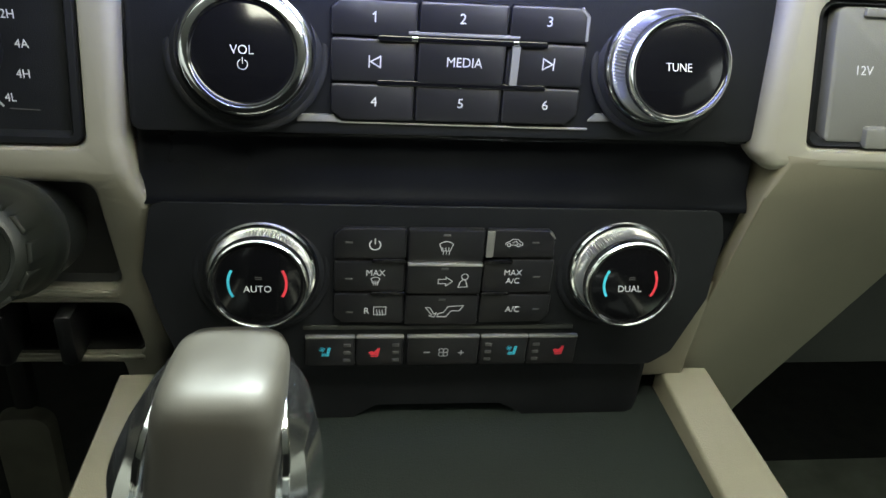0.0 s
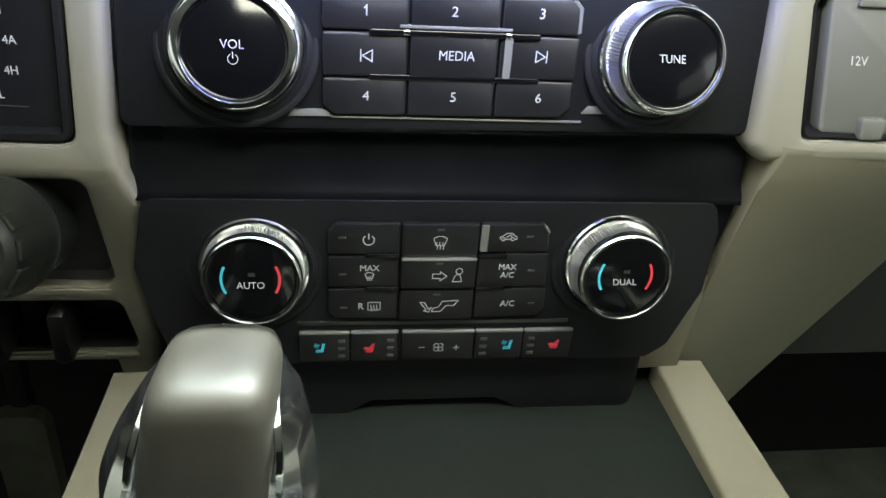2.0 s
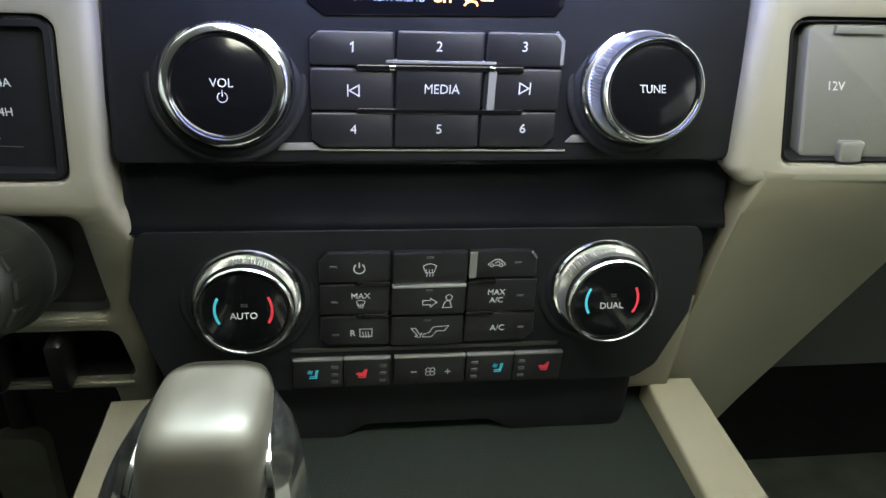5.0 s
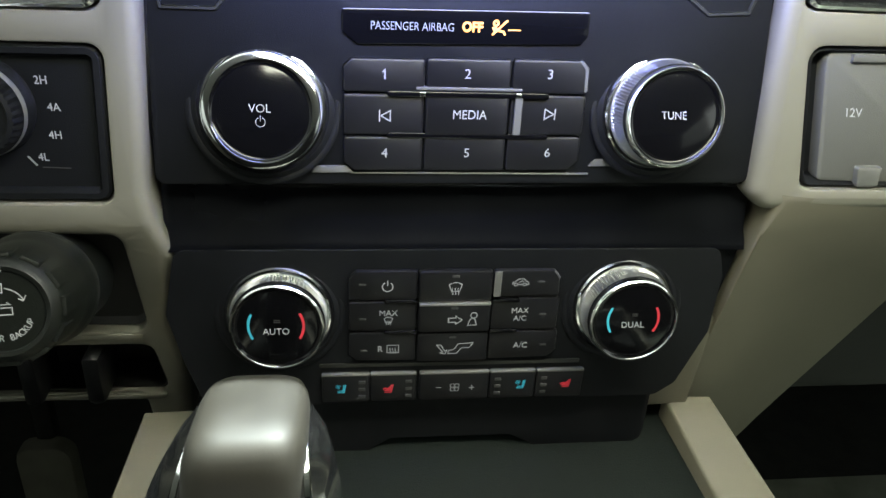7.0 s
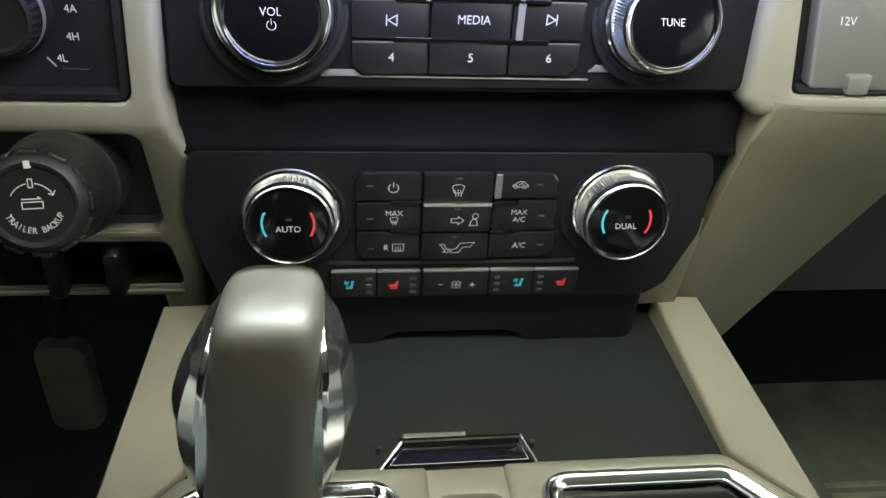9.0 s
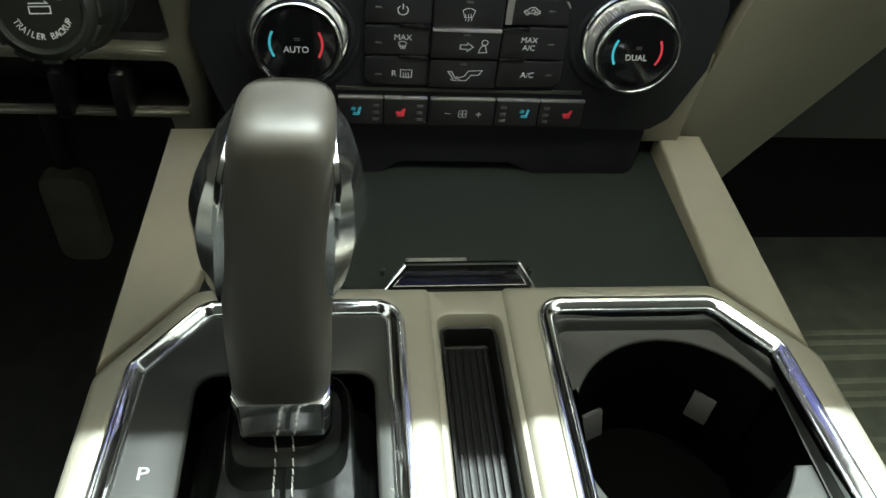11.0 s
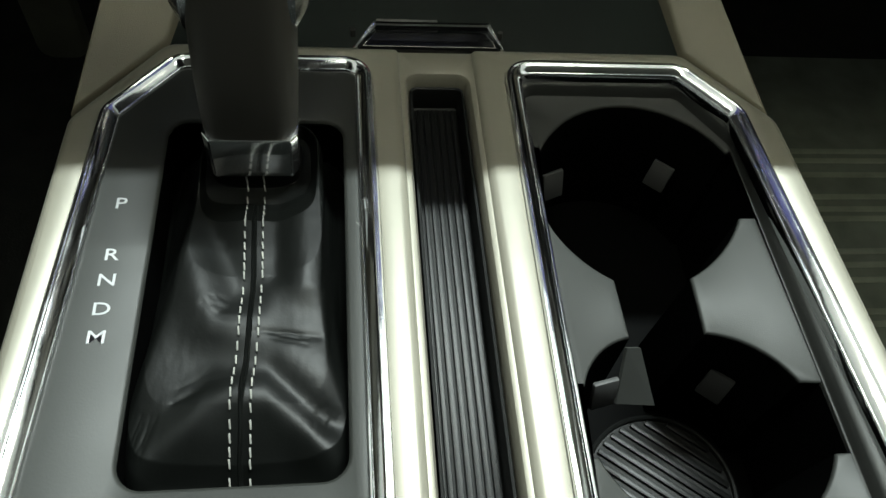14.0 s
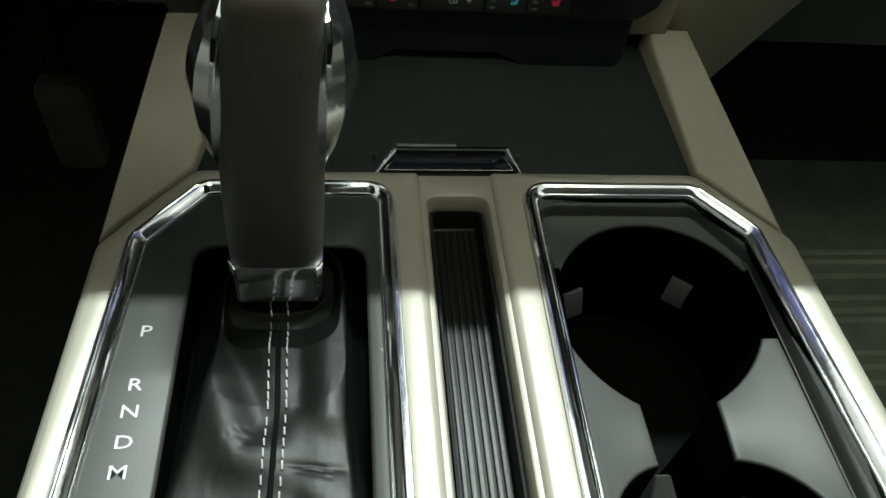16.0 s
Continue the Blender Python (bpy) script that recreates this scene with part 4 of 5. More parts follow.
plate = part("shifter_plate", sheet([(outline(SH, 0.006, 0.0070, 6), PLATE_Z), (outline(SH, 0.006, 0.0070, 6), PLATE_Z - 0.01)],
                                    [[(outline(BOOT, 0.009, -0.0012, 8), PLATE_Z), (outline(BOOT, 0.009, -0.0002, 8), PLATE_Z - 0.0006), (outline(BOOT, 0.009, 0.0002, 8), PLATE_Z - 0.0016), (outline(BOOT, 0.009, -0.0010, 8), PLATE_Z - 0.0040)]]), PLATE, console, "dark satin shifter plate")
for w, y in (("P", 0.1676), ("R", 0.1438), ("N", 0.1328), ("D", 0.1208), ("M", 0.1096)):
    lettering(w, 0.0051, -0.1253, y, PLATE_Z, WHITE, plate, 1.26, bold=0.00006, name="gear_letter")
for pts in ([(-0.0316, 0.1678), (-0.0309, 0.1684), (-0.0306, 0.1672), (-0.0313, 0.1669)], [(-0.0349, 0.1581), (-0.0341, 0.1574), (-0.0336, 0.1560)], [(-0.0341, 0.1574), (-0.0334, 0.1582)], [(-0.0312, 0.1012), (-0.0304, 0.1006)], [(-0.0330, 0.0930), (-0.0327, 0.0905)]):
    mark([pts], 0.00035, PLATE_Z, GREYLID, plate, name="scuff")
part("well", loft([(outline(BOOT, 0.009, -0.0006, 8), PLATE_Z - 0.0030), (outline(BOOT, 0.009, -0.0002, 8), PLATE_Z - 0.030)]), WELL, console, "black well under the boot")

# narrow slot with a ribbed mat
part("slot_liner", loft([(outline(SL, 0.005, 0.0012), DECK - 0.0090), (outline(SL, 0.005, 0.0022), DECK - 0.0094), (outline(SL, 0.005, 0.0026), DECK - 0.0105), (outline(SL, 0.005, 0.0030), DECK - 0.021), (outline(SL, 0.005, 0.005), DECK - 0.0225)]), RUBBER, console, "black liner of the narrow slot")
slot_mat = tagged(part("slot_mat", pad(rect(-0.0068, 0.0405, 0.0143, 0.2365), DECK - 0.0225, DECK - 0.0204, 0.0004, 0.002), RUBBER), "black ribbed rubber mat in the console slot", "mat")
for x0, x1, y0 in ((-0.0066, -0.0057, 0.0455), (-0.0050, -0.0030, 0.0470), (-0.0018, 0.0007, 0.0455), (0.0016, 0.0039, 0.0470), (0.0050, 0.0074, 0.0455), (0.0083, 0.0105, 0.0470), (0.0114, 0.0141, 0.0455)):
    part("rib", pad(rect(x0, y0, x1, 0.2360), DECK - 0.0206, DECK - 0.0190, 0.0003, 0.0004), RIB, slot_mat)
part("end_strip", pad(rect(-0.0066, 0.0412, 0.0141, 0.0456), DECK - 0.0206, DECK - 0.0190, 0.0003, 0.0010), RIB, slot_mat)

# cup holders
cups = thing("cup_holder", "dark grey double cup holder insert", "cup holder")
CUP_Z = DECK - 0.0125
PL = [(0.0455, 0.0290), (0.1450, 0.0270), (0.1410, 0.2080), (0.1220, 0.2385), (0.0455, 0.2390)]
CHF = [(0.0340, 0.0180), (0.16063, 0.0180), (0.1472, 0.2200), (0.1232, 0.2500), (0.0352, 0.2500)]
C1X, C1Y, C1R, C2X, C2Y, C2R = 0.0940, 0.1860, 0.0478, 0.0940, 0.0740, 0.0430


def arc_through(a, b, c, n=14):
    """Points of the circle's arc from a over b to c."""
    (ax, ay), (bx, by), (cx, cy) = a, b, c
    d = 2 * (ax * (by - cy) + bx * (cy - ay) + cx * (ay - by))
    ux = ((ax * ax + ay * ay) * (by - cy) + (bx * bx + by * by) * (cy - ay) + (cx * cx + cy * cy) * (ay - by)) / d
    uy = ((ax * ax + ay * ay) * (cx - bx) + (bx * bx + by * by) * (ax - cx) + (cx * cx + cy * cy) * (bx - ax)) / d
    r = math.hypot(ax - ux, ay - uy)
    t0, t1 = math.atan2(ay - uy, ax - ux), math.atan2(cy - uy, cx - ux)
    if (bx - ax) * (cy - by) - (by - ay) * (cx - bx) > 0:
        t1 += 2 * math.pi if t1 < t0 else 0
    else:
        t1 -= 2 * math.pi if t1 > t0 else 0
    return [(ux + r * math.cos(t0 + (t1 - t0) * k / n), uy + r * math.sin(t0 + (t1 - t0) * k / n)) for k in range(n + 1)]


WELLS = (arc_through((0.1030, 0.1365), (0.1205, 0.1490), (0.1340, 0.1670), 12) + [(0.1425, 0.1670), (0.1430, 0.2040)]
         + arc_through((0.1390, 0.2045), (0.0910, 0.2340), (0.0500, 0.2060), 40) + [(0.0462, 0.2060), (0.0462, 0.1680)]
         + arc_through((0.0470, 0.1650), (0.0565, 0.1480), (0.0700, 0.1360), 12)
         + arc_through((0.0708, 0.1095), (0.0570, 0.1030), (0.0490, 0.0900), 12) + [(0.0460, 0.0900), (0.0460, 0.0635)]
         + arc_through((0.0490, 0.0630), (0.0950, 0.0320), (0.1385, 0.0605), 40) + [(0.1440, 0.0605), (0.1430, 0.0880)]
         + arc_through((0.1345, 0.0885), (0.1205, 0.1040), (0.1020, 0.1105), 12))


def double_cup(extra=0.0):
    """The outline of two joined wells with a straight neck and four side notches, moved outwards by extra."""
    n = len(WELLS)
    out = []
    for i in range(n):
        p, q, s = Vector(WELLS[i]), Vector(WELLS[i - 1]), Vector(WELLS[(i + 1) % n])
        d1, d2 = (p - q).normalized(), (s - p).normalized()
        a, b = Vector((d1.y, -d1.x)), Vector((d2.y, -d2.x))
        out.append(p + (a + b) * (extra / max(0.5, 1 + a.dot(b))))
    return out


wells = double_cup()
rim = double_cup(0.0010)
part("insert", sheet([(outline(PL, 0.006), CUP_Z), (outline(PL, 0.006, -0.0006), CUP_Z + 0.0004), (outline(PL, 0.006, -0.0010), CUP_Z + 0.0020), (outline(PL, 0.006, -0.0014), DECK - 0.0068), (outline(PL, 0.006, -0.0020), DECK - 0.0058), (outline(PL, 0.006, -0.0030), DECK - 0.0054),
                      (outline(CHF, 0.005, 0.0076), DECK - 0.0052), (outline(CHF, 0.005, 0.0072), DECK - 0.0030)],
                     [[(rim, CUP_Z), (double_cup(0.0004), CUP_Z - 0.0004), (wells, CUP_Z - 0.0014)]]), CUPGREY, cups)
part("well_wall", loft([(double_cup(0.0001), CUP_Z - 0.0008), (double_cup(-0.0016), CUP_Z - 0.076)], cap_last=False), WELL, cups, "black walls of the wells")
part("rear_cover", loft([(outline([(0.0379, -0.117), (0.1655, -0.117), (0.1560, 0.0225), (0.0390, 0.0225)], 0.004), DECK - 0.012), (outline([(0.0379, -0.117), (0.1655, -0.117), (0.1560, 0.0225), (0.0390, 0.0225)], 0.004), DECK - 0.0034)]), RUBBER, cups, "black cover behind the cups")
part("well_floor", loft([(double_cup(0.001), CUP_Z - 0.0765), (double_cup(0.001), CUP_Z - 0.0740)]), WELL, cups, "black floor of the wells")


def fin_tab(cx, cy, r, a, z, twist=0.0):
    bm = box(-0.0056, -0.0012, -0.0075, 0.0056, 0.0012, 0.0075, 0.0006)
    m = Matrix.Translation((cx + r * math.cos(radians(a)), cy + r * math.sin(radians(a)), z)) @ Matrix.Rotation(radians(a + 90 + twist), 4, "Z") @ Matrix.Rotation(radians(18), 4, "X")
    bmesh.ops.transform(bm, matrix=m, verts=bm.verts)
    part("grip_fin", bm, FIN, cups, "spring fin that grips the cup")


for cx, cy, r in ((C1X, C1Y, C1R - 0.0065), (C2X, C2Y, C2R - 0.0065)):
    fin_tab(cx, cy, r - 0.003 if cy == C1Y else r + 0.001, 155 if cy == C1Y else 145, 0.440, -42)
    fin_tab(cx, cy, r, 50, 0.428)
fin_tab(C2X, C2Y, C2R - 0.0075, -56, 0.402)
# Added grey flap for a lit triangle of well wall, placed to fit the view.
bm = bmesh.new()
front = [bm.verts.new(p) for p in ((0.0716, 0.1085, 0.4540), (0.0772, 0.1085, 0.4540), (0.0850, 0.0912, 0.4360), (0.0690, 0.0925, 0.4360))]
rear = [bm.verts.new(v.co - Vector((0.0008, -0.0008, 0.0005))) for v in front]
bm.faces.new(front)
bm.faces.new(rear)
bridge(bm, front, rear)
part("divider", bm, CUPGREY, cups, "added grey flap for the lit patch of well wall")
MX, MY = 0.0985, 0.0690
cup_mat = tagged(part("cup_mat", lathe([(0.0350, CUP_Z - 0.0742), (0.0350, CUP_Z - 0.0700), (0.0342, CUP_Z - 0.0694), (0.0332, CUP_Z - 0.0700), (0.0328, CUP_Z - 0.0716), (0.002, CUP_Z - 0.0716)], 64, MX, MY), RUBBER), "black ribbed rubber mat in the cup holder", "mat")
for k in range(-6, 7):
    d = k * 0.0050
    half = math.sqrt(max(0.0, 0.0318 ** 2 - d * d))
    bm = box(-half, -0.0014, 0, half, 0.0014, 0.0016, 0.0005)
    bmesh.ops.transform(bm, matrix=Matrix.Translation((MX, MY, CUP_Z - 0.0717)) @ Matrix.Rotation(radians(-38), 4, "Z") @ Matrix.Translation((0, d, 0)), verts=bm.verts)
    part("rib", bm, RIB, cup_mat)

# ---- tray in front of the shifter, with its rails and latch ----
tray = thing("console_tray", "dark rubber lined storage tray between champagne rails", "tray")


def slab(top, down):
    """A block under a quad of top corners."""
    bm = bmesh.new()
    a = [bm.verts.new(p) for p in top]
    b = [bm.verts.new((p[0], p[1], p[2] - down)) for p in top]
    f = bm.faces.new(a)
    bridge(bm, a, b)
    bm.faces.new(b)
    bmesh.ops.bevel(bm, geom=list(f.edges), offset=0.0018, segments=3, affect="EDGES", profile=0.6)
    return bm


part("tray_floor", slab([(-0.125, 0.2575, 0.4680), (0.133, 0.2575, 0.4680), (0.112, 0.338, 0.5020), (-0.104, 0.338, 0.5020)], 0.03), TRAY, tray)
part("rail", slab([(0.1080, 0.3300, 0.5110), (0.1275, 0.2585, 0.4735), (0.1600, 0.2180, 0.4722), (0.1320, 0.3300, 0.5100)], 0.05), SHADED_TAN, tray, "champagne rail")
part("rail", slab([(-0.1350, 0.3300, 0.5100), (-0.1525, 0.2150, 0.4722), (-0.1185, 0.2585, 0.4735), (-0.0960, 0.3300, 0.5110)], 0.05), SHADED_TAN, tray, "champagne rail")
latch = thing("tray_latch", "chrome edged latch on the tray's near edge", "latch")
part("latch_body", slab([(-0.0325, 0.2560, 0.4745), (0.0347, 0.2565, 0.4745), (0.0298, 0.2665, 0.4770), (-0.0242, 0.2660, 0.4770)], 0.010), GLOSS, latch)
part("label_plate", slab([(-0.0235, 0.2690, 0.4765), (0.0060, 0.2690, 0.4765), (0.0060, 0.2735, 0.4780), (-0.0235, 0.2735, 0.4780)], 0.006), GREYLID, latch, "small grey plate behind the chrome edge")
for x in (-0.0345, 0.0362):
    part("clip", box(x - 0.0012, 0.2665, 0.4700, x + 0.0012, 0.2690, 0.4755, 0.0006), PLATE, latch, "small grey clip")
LP = [((-0.0338, 0.2550, 0.4755), 0.0005), ((-0.0245, 0.2670, 0.4790), 0.0013), ((0.0298, 0.2676, 0.4790), 0.0013), ((0.0358, 0.2556, 0.4755), 0.0005)]
for (p, r0), (q, r1) in zip(LP, LP[1:]):
    p, q = Vector(p), Vector(q)
    m = Matrix.Translation(p) @ (q - p).to_track_quat("Y", "Z").to_matrix().to_4x4()
    bm = bmesh.new()
    rows_e = []
    for y, r in ((-0.0004, r0), ((q - p).length + 0.0004, r1)):
        rows_e.append([bm.verts.new(m @ Vector((x * r, y, z * r))) for x, z in ((-1, -1.6), (1, -1.6), (1, 0.5), (0.5, 1), (-0.5, 1), (-1, 0.5))])
    bridge(bm, *rows_e)
    bm.faces.new(rows_e[0])
    bm.faces.new(rows_e[1])
    part("chrome_edge", bm, CHROME, latch, "chrome edge")

# ---- gear shifter ----
shifter = thing("gear_shifter", "grey leather gear lever with chrome sides and a stitched boot", "gear lever")


def section(cx, cy, w, d, z, n=48, p=4.2, lean=0.0):
    pts = []
    for k in range(n):
        a = 2 * math.pi * k / n
        c, s = math.cos(a), math.sin(a)
        pts.append((cx + w * math.copysign(abs(c) ** (2 / p), c), cy + d * math.copysign(abs(s) ** (2 / p), s), z - lean * d * math.copysign(abs(s) ** (2 / p), s)))
    return pts


def ring3(bm, pts):
    return [bm.verts.new(p) for p in pts]


def skin(sections, cap=True):
    bm = bmesh.new()
    made = [ring3(bm, s) for s in sections]
    for a, b in zip(made, made[1:]):
        bridge(bm, a, b)
    if cap:
        bm.faces.new(made[0])
        bm.faces.new(made[-1])
    return bm


part("grip", skin([section(-0.0755, 0.1981, 0.0182, 0.0158, 0.4925), section(-0.0752, 0.1993, 0.0186, 0.0171, 0.505), section(-0.0748, 0.2015, 0.0187, 0.0184, 0.522),
                   section(-0.0742, 0.2045, 0.0185, 0.0198, 0.542), section(-0.0730, 0.2075, 0.0181, 0.0213, 0.560), section(-0.0716, 0.2097, 0.0175, 0.0223, 0.5764, lean=0.03),
                   section(-0.0702, 0.2112, 0.0168, 0.0224, 0.5879, lean=0.07), section(-0.0695, 0.2120, 0.0161, 0.0222, 0.5953, lean=0.12), section(-0.0690, 0.2125, 0.0152, 0.0213, 0.5998, lean=0.16),
                   section(-0.0687, 0.2130, 0.0139, 0.0197, 0.6027, lean=0.18), section(-0.0686, 0.2133, 0.0118, 0.0166, 0.6046, lean=0.18), section(-0.0686, 0.2136, 0.0078, 0.0108, 0.6057, lean=0.18), section(-0.0686, 0.2138, 0.0030, 0.0040, 0.6060, lean=0.18)]), GRIP, shifter, angle=60)
# chrome side inserts: smooth shells with long ridges that wander from foot to top
SIDE = [(0.5365, -0.0744, 0.2035, 0.0184, 0.012, 0.0004, 0.0), (0.5430, -0.0742, 0.2045, 0.0184, 0.017, 0.0058, 0.10), (0.5520, -0.0737, 0.2060, 0.0183, 0.0205, 0.0092, 0.22), (0.5640, -0.0728, 0.2080, 0.0180, 0.0222, 0.0106, -0.05),
        (0.5760, -0.0717, 0.2097, 0.0175, 0.0222, 0.0096, -0.18), (0.5850, -0.0706, 0.2110, 0.0169, 0.0205, 0.0072, 0.0), (0.5915, -0.0699, 0.2120, 0.0163, 0.0175, 0.0040, 0.08), (0.5960, -0.0694, 0.2128, 0.0156, 0.0130, 0.0008, 0.0), (0.5980, -0.0692, 0.2130, 0.0148, 0.0090, -0.0010, 0.0)]
for side in (-1, 1):
    rows_c = []
    for k in range(57):
        u = k / 56 * (len(SIDE) - 1)
        i = min(int(u), len(SIDE) - 2)
        f = u - i
        p0, p1, p2, p3 = (SIDE[max(0, min(len(SIDE) - 1, i + o))] for o in (-1, 0, 1, 2))
        z, cx, cy, w, d, bulge, turn = (0.5 * (2 * q1 + (q2 - q0) * f + (2 * q0 - 5 * q1 + 4 * q2 - q3) * f * f + (3 * q1 - q0 - 3 * q2 + q3) * f ** 3) for q0, q1, q2, q3 in zip(p0, p1, p2, p3))
        x0 = cx + side * (w - 0.004)
        rows_c.append([(x0, cy - d * 0.80, z), (cx + side * (w + 0.0006), cy - d * 0.80, z), (cx + side * (w + bulge * 0.62), cy - d * (0.58 - 0.5 * turn), z),
                       (cx + side * (w + bulge), cy + d * (0.05 + turn), z), (cx + side * (w + bulge * 0.72), cy + d * 0.60, z), (cx + side * (w + 0.0006), cy + d * 0.80, z), (x0, cy + d * 0.80, z)])
    part("chrome_side", skin(rows_c), CRYSTAL, shifter, "faceted chrome side insert", angle=24)


def chamfered(cx, cy, w, d, z, cut):
    half = [(w, -d + cut * 1.5), (w, d - cut), (w - cut, d), (-w + cut, d), (-w, d - cut), (-w, -d + cut * 1.5), (-w + cut, -d), (w - cut, -d)]
    return [(cx + x, cy + y, z) for x, y in half]


collar = skin([chamfered(-0.0756, 0.1972, 0.0174, 0.0148, 0.4705, 0.0026), chamfered(-0.0756, 0.1972, 0.0181, 0.0155, 0.4720, 0.0026), chamfered(-0.0755, 0.1980, 0.0184, 0.0162, 0.4915, 0.0028),
               chamfered(-0.0755, 0.1981, 0.0181, 0.0159, 0.4926, 0.0028), chamfered(-0.0755, 0.1981, 0.0170, 0.0148, 0.4928, 0.0026)])
bmesh.ops.bevel(collar, geom=[e for e in collar.edges if abs(e.verts[0].co.z - e.verts[1].co.z) > 0.01], offset=0.0006, segments=3, affect="EDGES")
for side in (-1, 1):
    tube = [(-0.0742 + side * 0.0186, 0.1962, 0.5420), (-0.0739 + side * 0.0190, 0.1935, 0.5480), (-0.0735 + side * 0.0190, 0.1918, 0.5545), (-0.0728 + side * 0.0187, 0.1917, 0.5650), (-0.0716 + side * 0.0181, 0.1912, 0.5770), (-0.0703 + side * 0.0173, 0.1918, 0.5880), (-0.0698 + side * 0.0163, 0.1965, 0.5940), (-0.0694 + side * 0.0152, 0.2040, 0.5975)]
    part("chrome_line", skin([[(x + a, y + b, z + c) for a, b, c in ((-0.0007, -0.0006, 0), (0.0007, -0.0006, 0), (0.0010, 0.0006, 0), (-0.0010, 0.0006, 0))] for x, y, z in tube]), CHROME, shifter, "thin chrome line beside the grip")
part("collar", collar, INSERT, shifter, "chrome collar", angle=25)
# leather boot: a draped skin from the collar down into the opening, with its folds and seam
BOOT_ROWS = [(0.0, 0.1838, -0.0756, 0.0165, 0.4725, 0.2105), (0.05, 0.1815, -0.0756, 0.0186, 0.4640, 0.2115), (0.12, 0.1730, -0.0750, 0.0216, 0.4640, 0.2115), (0.2, 0.1600, -0.0738, 0.0234, 0.4712, 0.2115),
             (0.4, 0.1350, -0.0733, 0.0252, 0.4720, 0.2115), (0.6, 0.1100, -0.0752, 0.0272, 0.4705, 0.208), (0.8, 0.0840, -0.0770, 0.0322, 0.4685, 0.209), (0.92, 0.0660, -0.0758, 0.0374, 0.4655, 0.2105), (1.0, 0.0535, -0.0755, 0.0392, 0.4575, 0.2140)]
# ridges and creases of the leather: path, width, height (valleys negative), sharpness
FOLDS = [([(-0.0972, 0.1728), (-0.0780, 0.1289)], 0.0070, -0.0026, 1.9), ([(-0.0984, 0.1440), (-0.0871, 0.1152), (-0.0775, 0.1140)], 0.0085, 0.0019, 2.0), ([(-0.0940, 0.1040), (-0.0800, 0.0960)], 0.0110, -0.0012, 2.0),
         ([(-0.0690, 0.1113), (-0.0494, 0.1088)], 0.0020, -0.0006, 1.4), ([(-0.0600, 0.1000), (-0.0520, 0.0960)], 0.0130, 0.0016, 2.0),
         ([(-0.0700, 0.0905), (-0.0570, 0.0775), (-0.0425, 0.0630)], 0.0080, 0.0030, 1.9), ([(-0.0660, 0.0960), (-0.0540, 0.0845), (-0.0440, 0.0770)], 0.0055, -0.0022, 1.8),
         ([(-0.0800, 0.0880), (-0.0960, 0.0720), (-0.1085, 0.0605)], 0.0085, 0.0040, 2.0), ([(-0.0950, 0.0590), (-0.0600, 0.0590)], 0.0130, -0.0046, 2.0), ([(-0.0757, 0.0760), (-0.0757, 0.0600)], 0.0060, -0.0012, 2.0),
         ([(-0.0560, 0.1740), (-0.0540, 0.1300)], 0.0080, 0.0022, 1.9), ([(-0.0660, 0.1680), (-0.0655, 0.1350)], 0.0050, -0.0014, 1.8), ([(-0.0975, 0.0856), (-0.0900, 0.0897), (-0.0823, 0.0965)], 0.0010, -0.0006, 1.0)]
# bunches of fine creases: middle, direction, length, spread, count
for cx, cy, dx, dy, half, gap, count in ((-0.0850, 0.1215, 0.75, -0.66, 0.0050, 0.0018, 4), (-0.0595, 0.1085, 0.97, -0.22, 0.0070, 0.0013, 4), (-0.0470, 0.0790, 0.55, 0.83, 0.0045, 0.0014, 6), (-0.1070, 0.0750, 0.30, 0.95, 0.0075, 0.0013, 5), (-0.0900, 0.0920, 0.85, 0.52, 0.0060, 0.0024, 3), (-0.0640, 0.0590, 1.0, 0.05, 0.0080, 0.0011, 3)):
    for k in range(count):
        o = (k - (count - 1) / 2) * gap + 0.0004 * math.sin(7.3 * k + 90 * cx)
        h = half * (0.7 + 0.3 * math.sin(3.1 * k + 1.0))
        bend = 0.0007 * math.sin(2.3 * k)
        FOLDS.append(([(cx - dy * o - dx * h, cy + dx * o - dy * h), (cx - dy * (o + bend), cy + dx * (o + bend)), (cx - dy * o + dx * h, cy + dx * o + dy * h)], 0.0008, -0.00022, 1.2))


REACH = [(min(p[0] for p in f[0]) - 3.2 * f[1], max(p[0] for p in f[0]) + 3.2 * f[1], min(p[1] for p in f[0]) - 3.2 * f[1], max(p[1] for p in f[0]) + 3.2 * f[1]) for f in FOLDS]


def table(rows, t):
    for a, b in zip(rows, rows[1:]):
        if t <= b[0]:
            k = (t - a[0]) / (b[0] - a[0])
            k = k * k * (3 - 2 * k) * 0.4 + k * 0.6
            return [x + (y - x) * k for x, y in zip(a[1:], b[1:])]
    return list(rows[-1][1:])


def to_segment(x, y, a, b):
    ax, ay, bx, by = *a, *b
    k = max(0.0, min(1.0, ((x - ax) * (bx - ax) + (y - ay) * (by - ay)) / ((bx - ax) ** 2 + (by - ay) ** 2)))
    return math.hypot(x - ax - k * (bx - ax), y - ay - k * (by - ay))


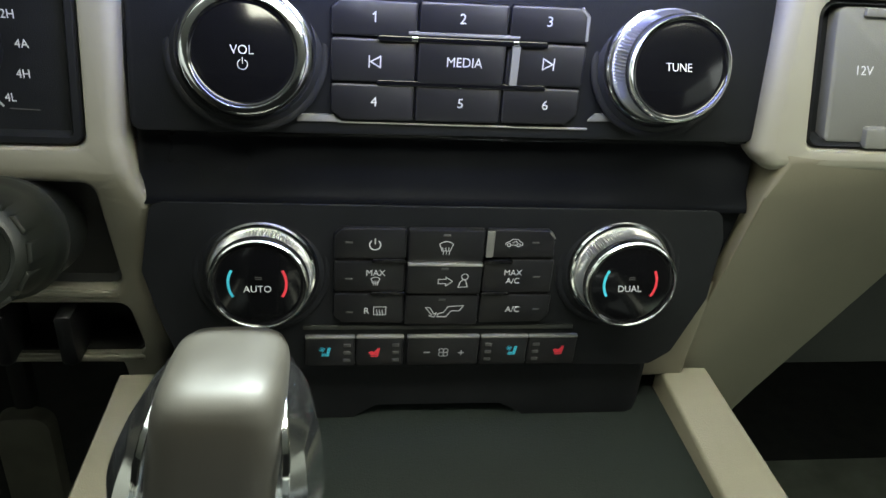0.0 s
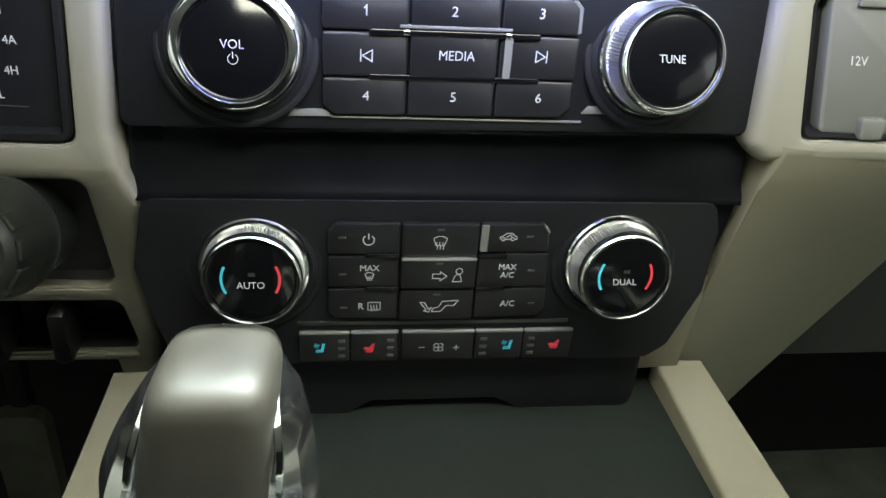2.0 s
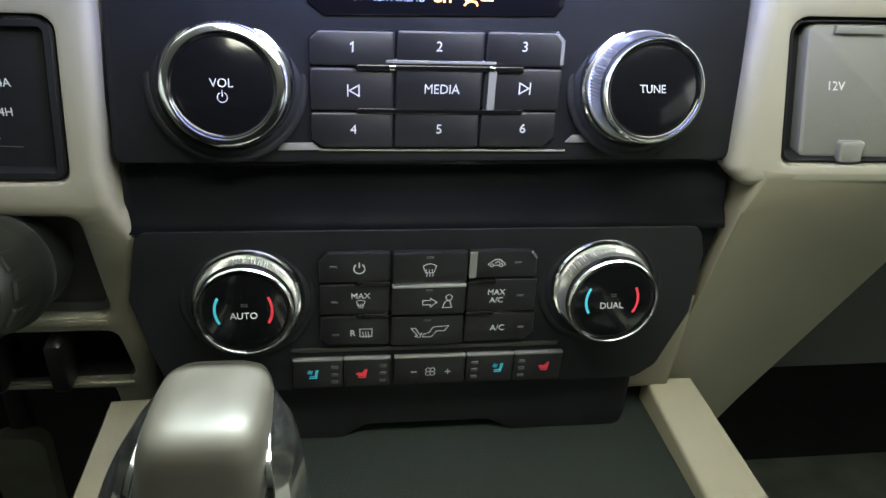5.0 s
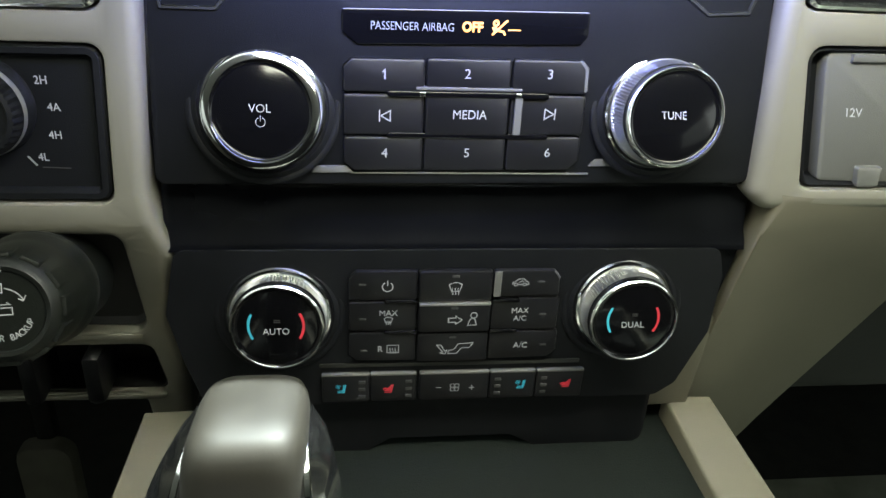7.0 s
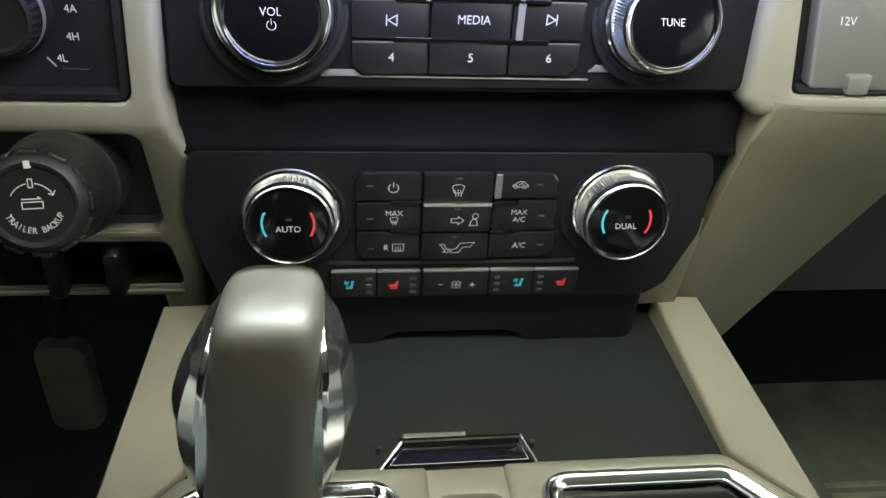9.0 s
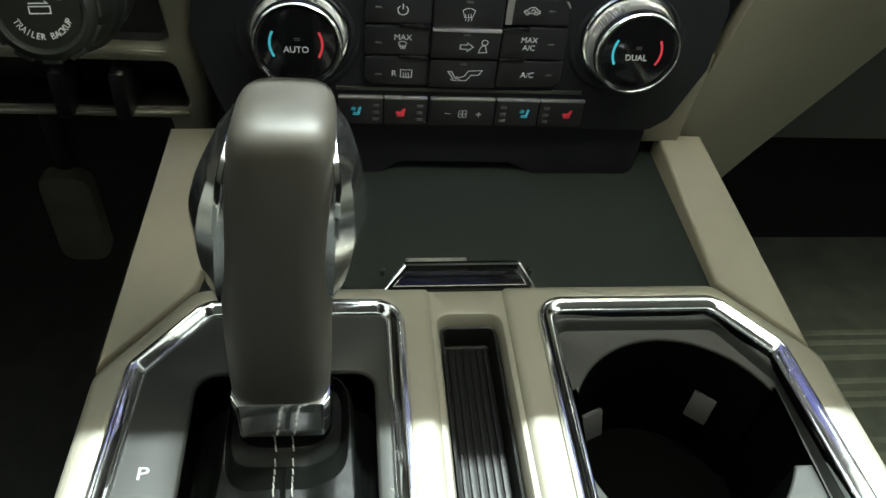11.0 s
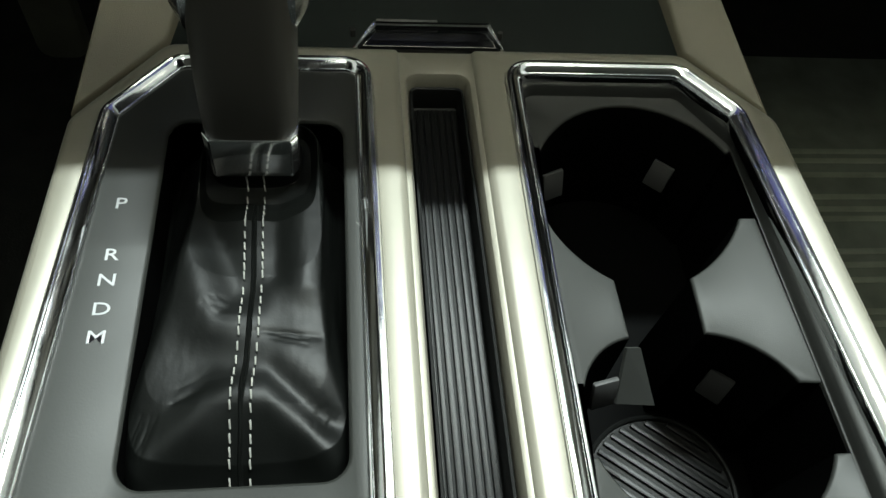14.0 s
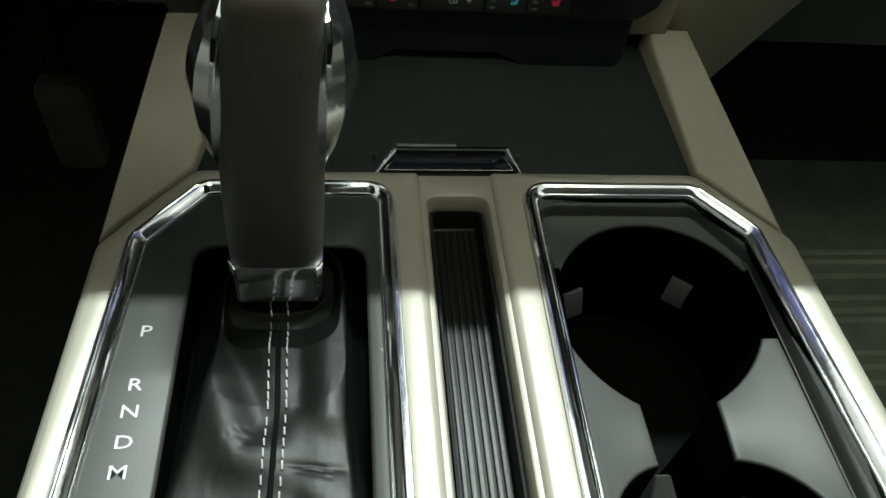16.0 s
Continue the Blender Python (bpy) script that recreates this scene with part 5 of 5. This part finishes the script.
def boot_point(t, c, s):
    yn, cx, hw, z, yf = table(BOOT_ROWS, t)
    cy, d = (yn + yf) / 2, (yf - yn) / 2
    x, y = cx + hw * c, cy + d * s
    drop = max(0.0, min(1.0, (y - yn - 0.012) / 0.05))
    z -= 0.018 * min(1.0, max(0.0, t - 0.25) / 0.6) * drop * drop * (3 - 2 * drop)
    amount = max(0.0, min(1.0, t * 8)) * max(0.0, min(1.0, (1 - t) * 25))
    for (line, width, height, power), (x0, x1, y0, y1) in zip(FOLDS, REACH):
        if not (x0 < x < x1 and y0 < y < y1):
            continue
        z += amount * height * math.exp(-(min(to_segment(x, y, a, b) for a, b in zip(line, line[1:])) / width) ** power)
    z += amount * 0.00020 * noise.noise(Vector((x * 110, y * 70, 1.7)))
    z += amount * 0.00005 * noise.noise(Vector((x * 420, y * 260, 5.7)))
    return (x, y, z)


def superpoint(a, p):
    c, s = math.cos(a), math.sin(a)
    return math.copysign(abs(c) ** (2 / p), c), math.copysign(abs(s) ** (2 / p), s)


rows_b = []
for k in range(221):
    t = k / 220
    rows_b.append([boot_point(t, *superpoint(2 * math.pi * i / 300, 3.2 + 4.5 * t)) for i in range(300)])
boot = part("boot", skin(rows_b, cap=False), LEATHER, shifter, "creased black leather boot", angle=80)
SEAM = [(0.0, -0.0757), (0.1, -0.0752), (0.2, -0.0745), (0.4, -0.0735), (0.6, -0.0738), (0.8, -0.0750), (1.0, -0.0752)]


def seam_point(t, off):
    x = table(SEAM, t)[0] + off
    yn, cx, hw, z, yf = table(BOOT_ROWS, t)
    p = 3.2 + 4.5 * t
    c = max(-0.95, min(0.95, (x - cx) / hw))
    s = -(1 - abs(c) ** p) ** (1 / p)
    return Vector(boot_point(t, c, s))


bm = bmesh.new()
last = None
for k in range(81):
    t = 0.13 + 0.86 * k / 80
    ringv = [bm.verts.new(seam_point(t, off) + Vector((0, 0, h))) for off, h in ((-0.0011, -0.0002), (-0.0005, 0.0007), (-0.0001, 0.0001), (0.0006, 0.0006), (0.0012, -0.0002))]
    if last:
        for u in range(4):
            bm.faces.new((last[u], last[u + 1], ringv[u + 1], ringv[u]))
    last = ringv
part("seam", bm, LEATHER, boot, "raised leather seam", angle=80)
bm = box(-0.00032, -0.0017, -0.0003, 0.00032, 0.0017, 0.00034, 0.0002)
stitch_mesh = finish(bm, "stitch", THREAD)
for off in (-0.0034, 0.0034):
    t = 0.030
    while t < 0.975:
        a, b = seam_point(t - 0.012, off), seam_point(t + 0.012, off)
        mid = seam_point(t, off) + Vector((0, 0, 0.00085))
        st = part("stitch", stitch_mesh, THREAD, boot)
        st.matrix_local = Matrix.Translation(mid) @ (b - a).to_track_quat("Y", "Z").to_matrix().to_4x4() @ pose(0, 0, 0, 0, 0, 5)
        t += 0.0047 / ((b - a).length / 0.024)

# ---- brake pedal and mats ----
pedal = thing("brake_pedal", "worn rubber pedal pad on a dark arm", "pedal")
bm = loft([(outline(rect(-0.0255, -0.0575, 0.0255, 0.0575), 0.016), 0.0), (outline(rect(-0.0255, -0.0575, 0.0255, 0.0575), 0.016), 0.012), (outline(rect(-0.0255, -0.0575, 0.0255, 0.0575), 0.016, 0.0015), 0.0165), (outline(rect(-0.0255, -0.0575, 0.0255, 0.0575), 0.016, 0.0050), 0.0185)])
bmesh.ops.transform(bm, matrix=Matrix.Translation((-0.3305, 0.6440, 0.1765)) @ Matrix.Rotation(radians(90), 4, "X"), verts=bm.verts)
part("pad", bm, PEDAL, pedal)
part("arm", box(-0.340, 0.640, 0.16, -0.321, 0.66, 0.831, 0.006), CABIN, pedal)
mat_right = tagged(part("floor_mat", box(0.30, -0.40, 0.036, 0.90, 0.74, 0.046, 0.003), MAT_RUBBER), "dark green-grey rubber floor mat with raised ridges", "floor mat")
for y in (0.5677, 0.5523, 0.530, 0.4963, 0.4780, 0.4640, 0.4182, 0.4000, 0.380, 0.34, 0.325):
    part("ridge", box(0.500, y - 0.004, 0.045, 0.860, y + 0.003, 0.0485, 0.001), RIDGE, mat_right)

# ---- the upper half of the dashboard's face leans back along the camera's rays ----
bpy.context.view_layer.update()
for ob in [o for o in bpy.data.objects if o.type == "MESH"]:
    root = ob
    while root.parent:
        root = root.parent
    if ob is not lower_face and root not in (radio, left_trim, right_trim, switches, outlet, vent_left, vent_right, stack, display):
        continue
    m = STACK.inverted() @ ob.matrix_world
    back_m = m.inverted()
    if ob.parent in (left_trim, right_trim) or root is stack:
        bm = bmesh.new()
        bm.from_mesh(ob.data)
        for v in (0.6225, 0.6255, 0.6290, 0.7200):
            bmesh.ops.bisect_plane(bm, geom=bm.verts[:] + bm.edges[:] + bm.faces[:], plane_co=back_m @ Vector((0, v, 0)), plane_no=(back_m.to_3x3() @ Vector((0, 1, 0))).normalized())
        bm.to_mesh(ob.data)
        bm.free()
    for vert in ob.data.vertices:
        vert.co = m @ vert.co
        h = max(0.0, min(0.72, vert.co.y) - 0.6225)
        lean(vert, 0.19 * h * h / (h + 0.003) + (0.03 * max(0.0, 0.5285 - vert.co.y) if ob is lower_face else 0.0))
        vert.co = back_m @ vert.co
